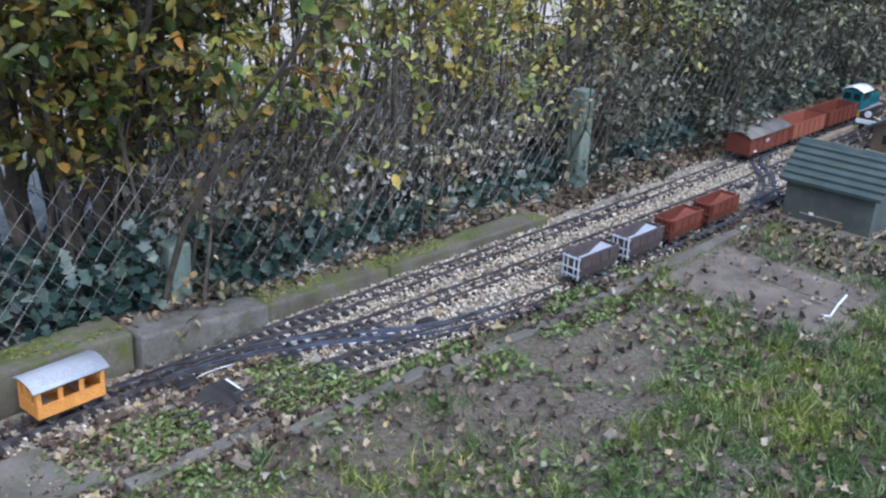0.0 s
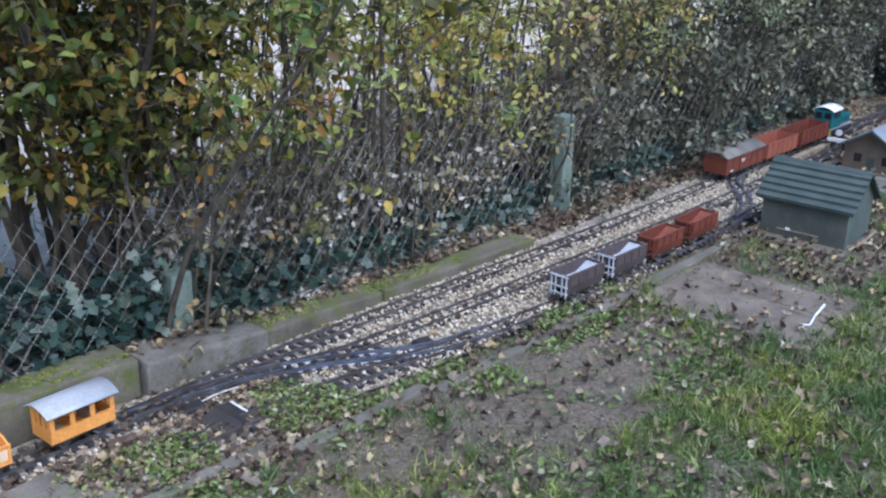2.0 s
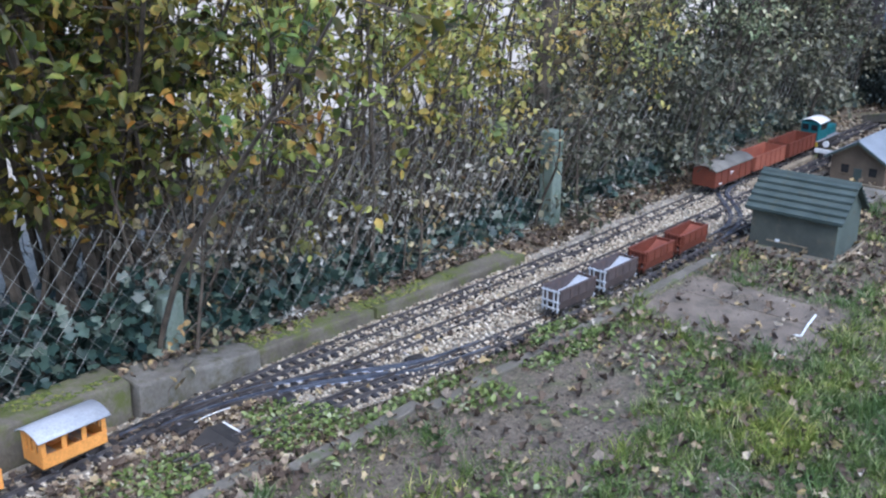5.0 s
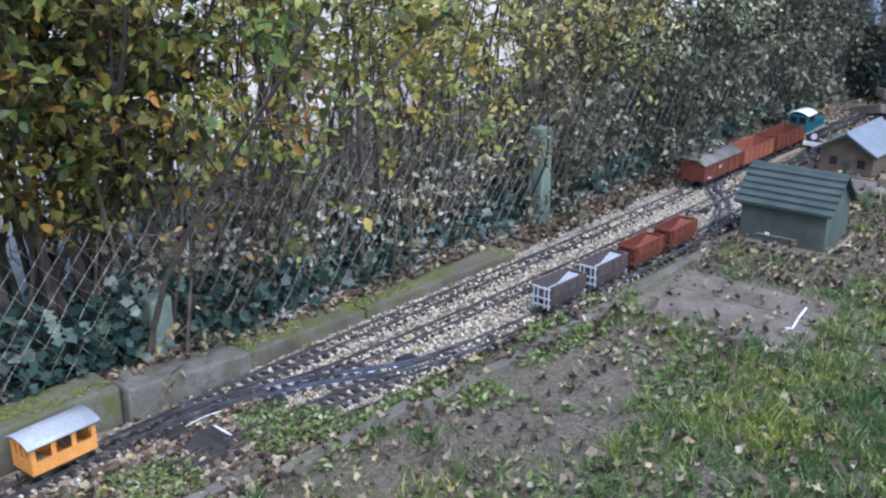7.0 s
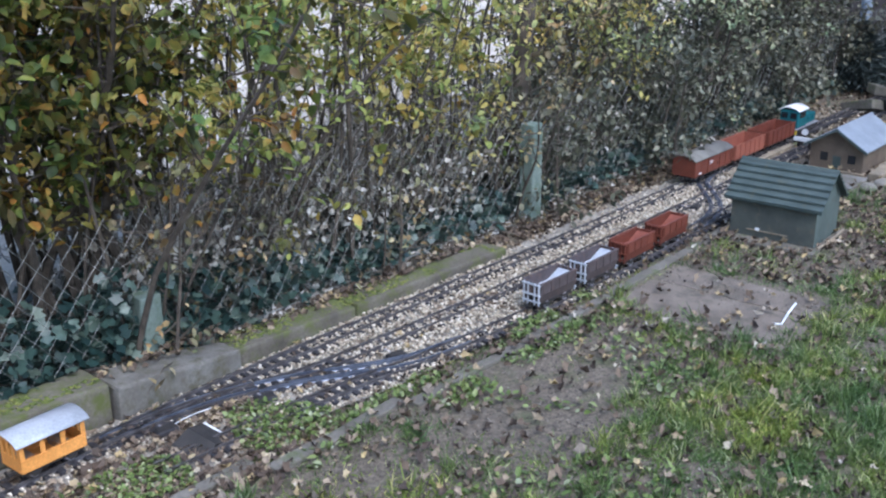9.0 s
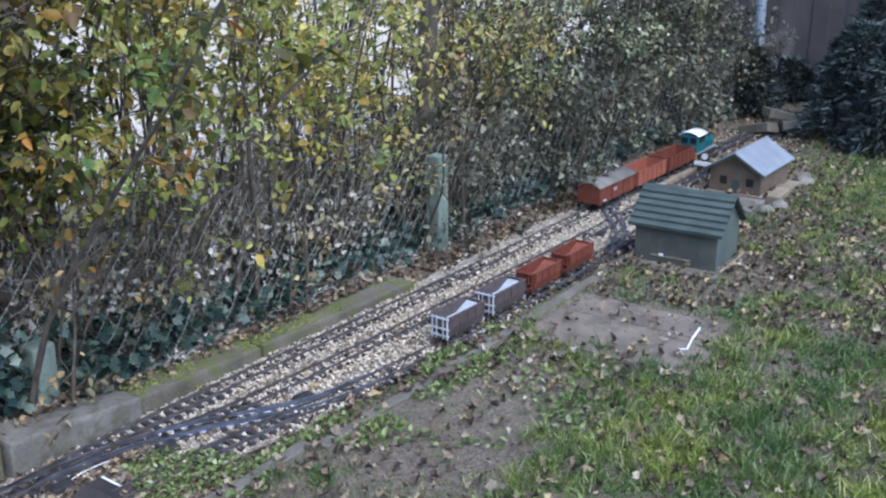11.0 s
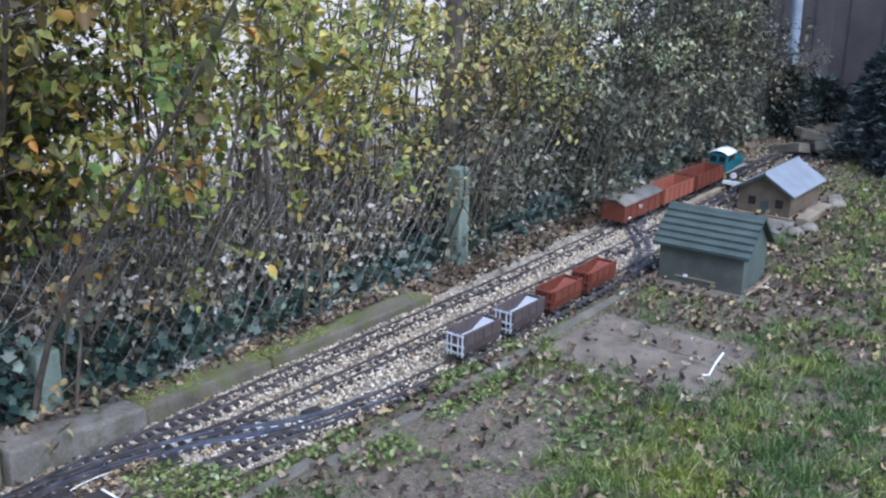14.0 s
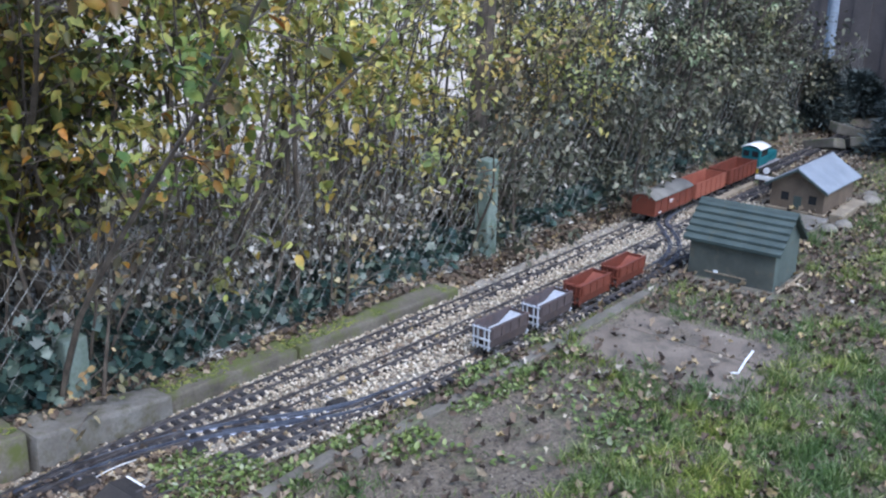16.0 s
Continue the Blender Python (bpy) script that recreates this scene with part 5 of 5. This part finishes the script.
n = 1700
lx, ly = rng.uniform(3.85, 6.1, n), rng.uniform(0.7, 1.96, n)
keep = ~((lx > 4.33) & (lx < 4.68) & (ly > 1.5)) & ~((lx > 5.42) & (ly > 1.64))
lx, ly = lx[keep], ly[keep]
carpet("fallen_leaves", "dark rotting leaves on the lawn round the model shed", "dead leaves", CURL_V, CURL_F, lx, ly, ground_heights(lx, ly) + 0.014, rng.uniform(0.014, 0.05, len(lx))[:, None] * np.array([1.1, 0.85, 1.8]), M_LITTER, 0.45)

BIG_LEAVES = (
    (1.665, 2.050, 0.085, 20, M_LITTER, "large brown curled leaf beside the lawn edging"),
    (1.435, 2.049, 0.075, 130, M_LITTER_LAWN, "large pale leaf lying by the lawn edging"),
    (1.351, 1.944, 0.080, 75, M_LITTER_LAWN, "large grey-green leaf lying flat on the soil"),
    (1.518, 1.979, 0.060, 200, M_LITTER, "yellowish curled leaf near the lawn edging"),
    (2.200, 1.965, 0.060, 40, M_LITTER_LAWN, "pale leaf lying on the lawn edging"),
    (2.194, 1.351, 0.070, 300, M_LITTER_LAWN, "pale crumpled leaf in the grass"),
    (1.232, 2.400, 0.090, 10, M_LITTER, "large dark brown leaf beside the track"))
for x, y, size, turn, m, label in BIG_LEAVES:
    bm = bmesh.new()
    vs = [bm.verts.new((size * a, size * b, size * 0.8 * c)) for a, b, c in CURL_V]
    for f in CURL_F:
        bm.faces.new([vs[k] for k in f])
    o = solid("dead_leaf", bm, m, label, "leaf", "large single leaves")
    o.matrix_world = pose(x, y, ground_z(x, y) + 0.022, 6, -5, turn)

# grass: short turf everywhere that it grows, and longer tufts
def growth(x, y):
    d = 0.60 + 0.55 * patch_noise(x, y, 1.1, 6) + 0.55 * patch_noise(x, y, 3.7, 8)
    d += np.where((y > 1.97) & (x > 1.5) & (x < 3.4), 0.7, 0.0)
    d += np.where((x > 2.2) & (x < 3.3) & (y < 1.25), 0.35, 0.0)
    d += np.where((x > 5.6) & (y < 1.63), 0.6, 0.0)
    d -= 0.75 * np.clip(1.5 - 1.2 * (((x - 2.55) / 0.55) ** 2 + ((y - 1.68) / 0.26) ** 2), 0, 1)
    for ex, ey in ((1.83, 2.0), (2.4, 1.95), (3.0, 1.945), (3.65, 1.95)):
        d -= np.where((np.abs(y - ey) < 0.028) & (np.abs(x - ex) < 0.31), 0.9, 0.0)
    d -= np.where((x > 3.9) & (x < 5.2), 0.12, 0.0)
    d -= np.where((x > 3.30) & (x < 3.81) & (y > 1.24) & (y < 1.91), 9.0, 0.0)
    d -= np.where((x > 4.2) & (x < 4.72) & (y > 1.46) & (y < 2.0), 9.0, 0.0)
    d -= np.where((x > 5.4) & (x < 6.4) & (y > 1.63), 9.0, 0.0)
    return d - np.where(x < 1.5, 0.3, 0.0)


def blades(name, label, x, y, h, lean):
    n = len(x)
    t = turns_from(rng.uniform(0, 6.3, n), rng.normal(0, lean, n), rng.normal(0.2, lean, n))
    w = np.clip(h, 0.012, 0.028) * 1.35
    me = scatter(name, BLADE_V, BLADE_F, np.stack([x, y, ground_heights(x, y) - 0.002], -1), t, np.stack([w, h, h], -1), M_GRASS)
    return tagged(new(name, me), label, "grass", kind="stuff")


n = 200000
bx_, by_ = rng.uniform(0.9, 8.0, n), rng.uniform(-0.3, 2.14, n)
keep = by_ < np.array([bed_front(v) for v in bx_]) + 0.02
bx_, by_ = bx_[keep], by_[keep]
keep = rng.random(len(bx_)) < growth(bx_, by_) * np.where(bx_ < 4.2, 1.0, 0.85)
bx_, by_ = bx_[keep], by_[keep]
blades("grass", "short patchy turf with bare spots", bx_, by_, rng.uniform(0.012, 0.032, len(bx_)), 0.6)
n = 6500
cx, cy = rng.uniform(1.3, 7.5, n), rng.uniform(-0.2, 1.95, n)
keep = rng.random(n) < growth(cx, cy) * np.where(cy < 1.35, 1.0, 0.35)
cx, cy = np.repeat(cx[keep], 34), np.repeat(cy[keep], 34)
tuft = np.repeat(rng.uniform(0.5, 2.0, len(cx) // 34), 34)
blades("grass", "longer tufts of coarse lawn grass", cx + rng.normal(0, 0.018, len(cx)), cy + rng.normal(0, 0.018, len(cx)), rng.uniform(0.022, 0.055, len(cx)) * tuft, 0.6)

n = 15000
wx, wy = rng.uniform(1.0, 3.3, n), rng.uniform(1.82, 2.36, n)
keep = (patch_noise(wx, wy, 3.0, 12) > 0.0) & ((wy < 2.07) | (wx < 1.9)) & (np.abs(wy - np.interp(wx, [1.3, 1.83, 2.4, 3.3], [2.085, 2.0, 1.95, 1.945])) > 0.03) & ((wx > 1.2) | (rng.random(n) < 0.4))
wx, wy = wx[keep], wy[keep]
carpet("weeds", "low leafy green weeds along the track edge", "weeds", LEAF_V, LEAF_F, wx, wy, rng.uniform(0.006, 0.026, len(wx)), rng.uniform(0.008, 0.024, len(wx)), M_WEED, 0.4, 0.25)
n = 2600
wx, wy = rng.uniform(1.5, 3.0, n), rng.uniform(1.0, 1.95, n)
keep = patch_noise(wx, wy, 2.6, 15) > 0.12
wx, wy = wx[keep], wy[keep]
carpet("weeds", "broad-leaved weeds in the lawn", "weeds", LEAF_V, LEAF_F, wx, wy, rng.uniform(0.012, 0.03, len(wx)), rng.uniform(0.010, 0.034, len(wx)), M_WEED, 0.35, 0.25)


# ---------------------------------------------------------------- far end of the garden
def conifer(x, y, h, w, seed):
    r = np.random.default_rng(seed)
    ob = thing("conifer_bush", "dark bushy conifer at the end of the lawn", "bush", "dark bushes", at=pose(x, y, 0))
    bm = bmesh.new()
    tube(bm, [(0, 0, -0.05), (0.02, 0, h * 0.5), (0, 0.01, h * 0.9)], [0.03, 0.02, 0.006], 7)
    part("trunk", bm, M_BARK, ob)
    n = int(5200 * max(1.0, h))
    a, u = r.uniform(0, 6.3, n), r.random(n)
    z = 0.03 + u * h
    lump = np.array([1 + 0.55 * noise.noise((3 * math.cos(b) + seed, 3 * math.sin(b), c * 4)) for b, c in zip(a, z)])
    rad = w * (1 - 0.75 * u ** 1.5) * lump * r.uniform(0.45, 1.0, n) ** 0.5
    t = turns_from(a + r.normal(0, 0.5, n), r.normal(-0.2, 0.5, n), r.normal(0, 0.6, n))
    s = r.uniform(0.04, 0.09, n)
    o = new("foliage", scatter("foliage", LEAF_V, LEAF_F, np.stack([rad * np.cos(a), rad * np.sin(a), z], -1), t, np.stack([s, s * 0.4, s], -1), M_CONIFER))
    o.parent = ob
    tagged(o, kind="stuff")


# the two tallest are added largely out of view to shade this end
for n, (x, y, h, w) in enumerate(((7.42, 1.42, 0.75, 0.34), (7.75, 1.72, 0.80, 0.38), (8.1, 1.25, 1.5, 0.55), (8.0, 0.5, 1.9, 0.7), (8.75, 1.75, 1.3, 0.42), (8.6, -0.3, 2.2, 0.9), (8.35, 2.78, 0.50, 0.24), (9.15, 2.15, 0.55, 0.34), (9.3, 2.75, 0.30, 0.30))):
    conifer(x, y, h, w, 40 + n)
# boards carried up unseen to 2.5 m so that they shade the far end
panel = thing("fence_panel", "tall dark brown board fence closing the garden", "fence")
for k in range(44):
    y = -2.6 + k * 0.15
    part("board", bx(9.6 + 0.012 * (k % 2), 9.62 + 0.012 * (k % 2), y, y + 0.155, 0.0, 2.5 + 0.01 * math.sin(k * 2.3)), M_FENCEPANEL, panel)
for y in (-2.5, -0.6, 1.3, 3.2):
    part("post", bx(9.64, 9.72, y - 0.04, y + 0.04, 0.0, 2.55), M_FENCEPANEL, panel)
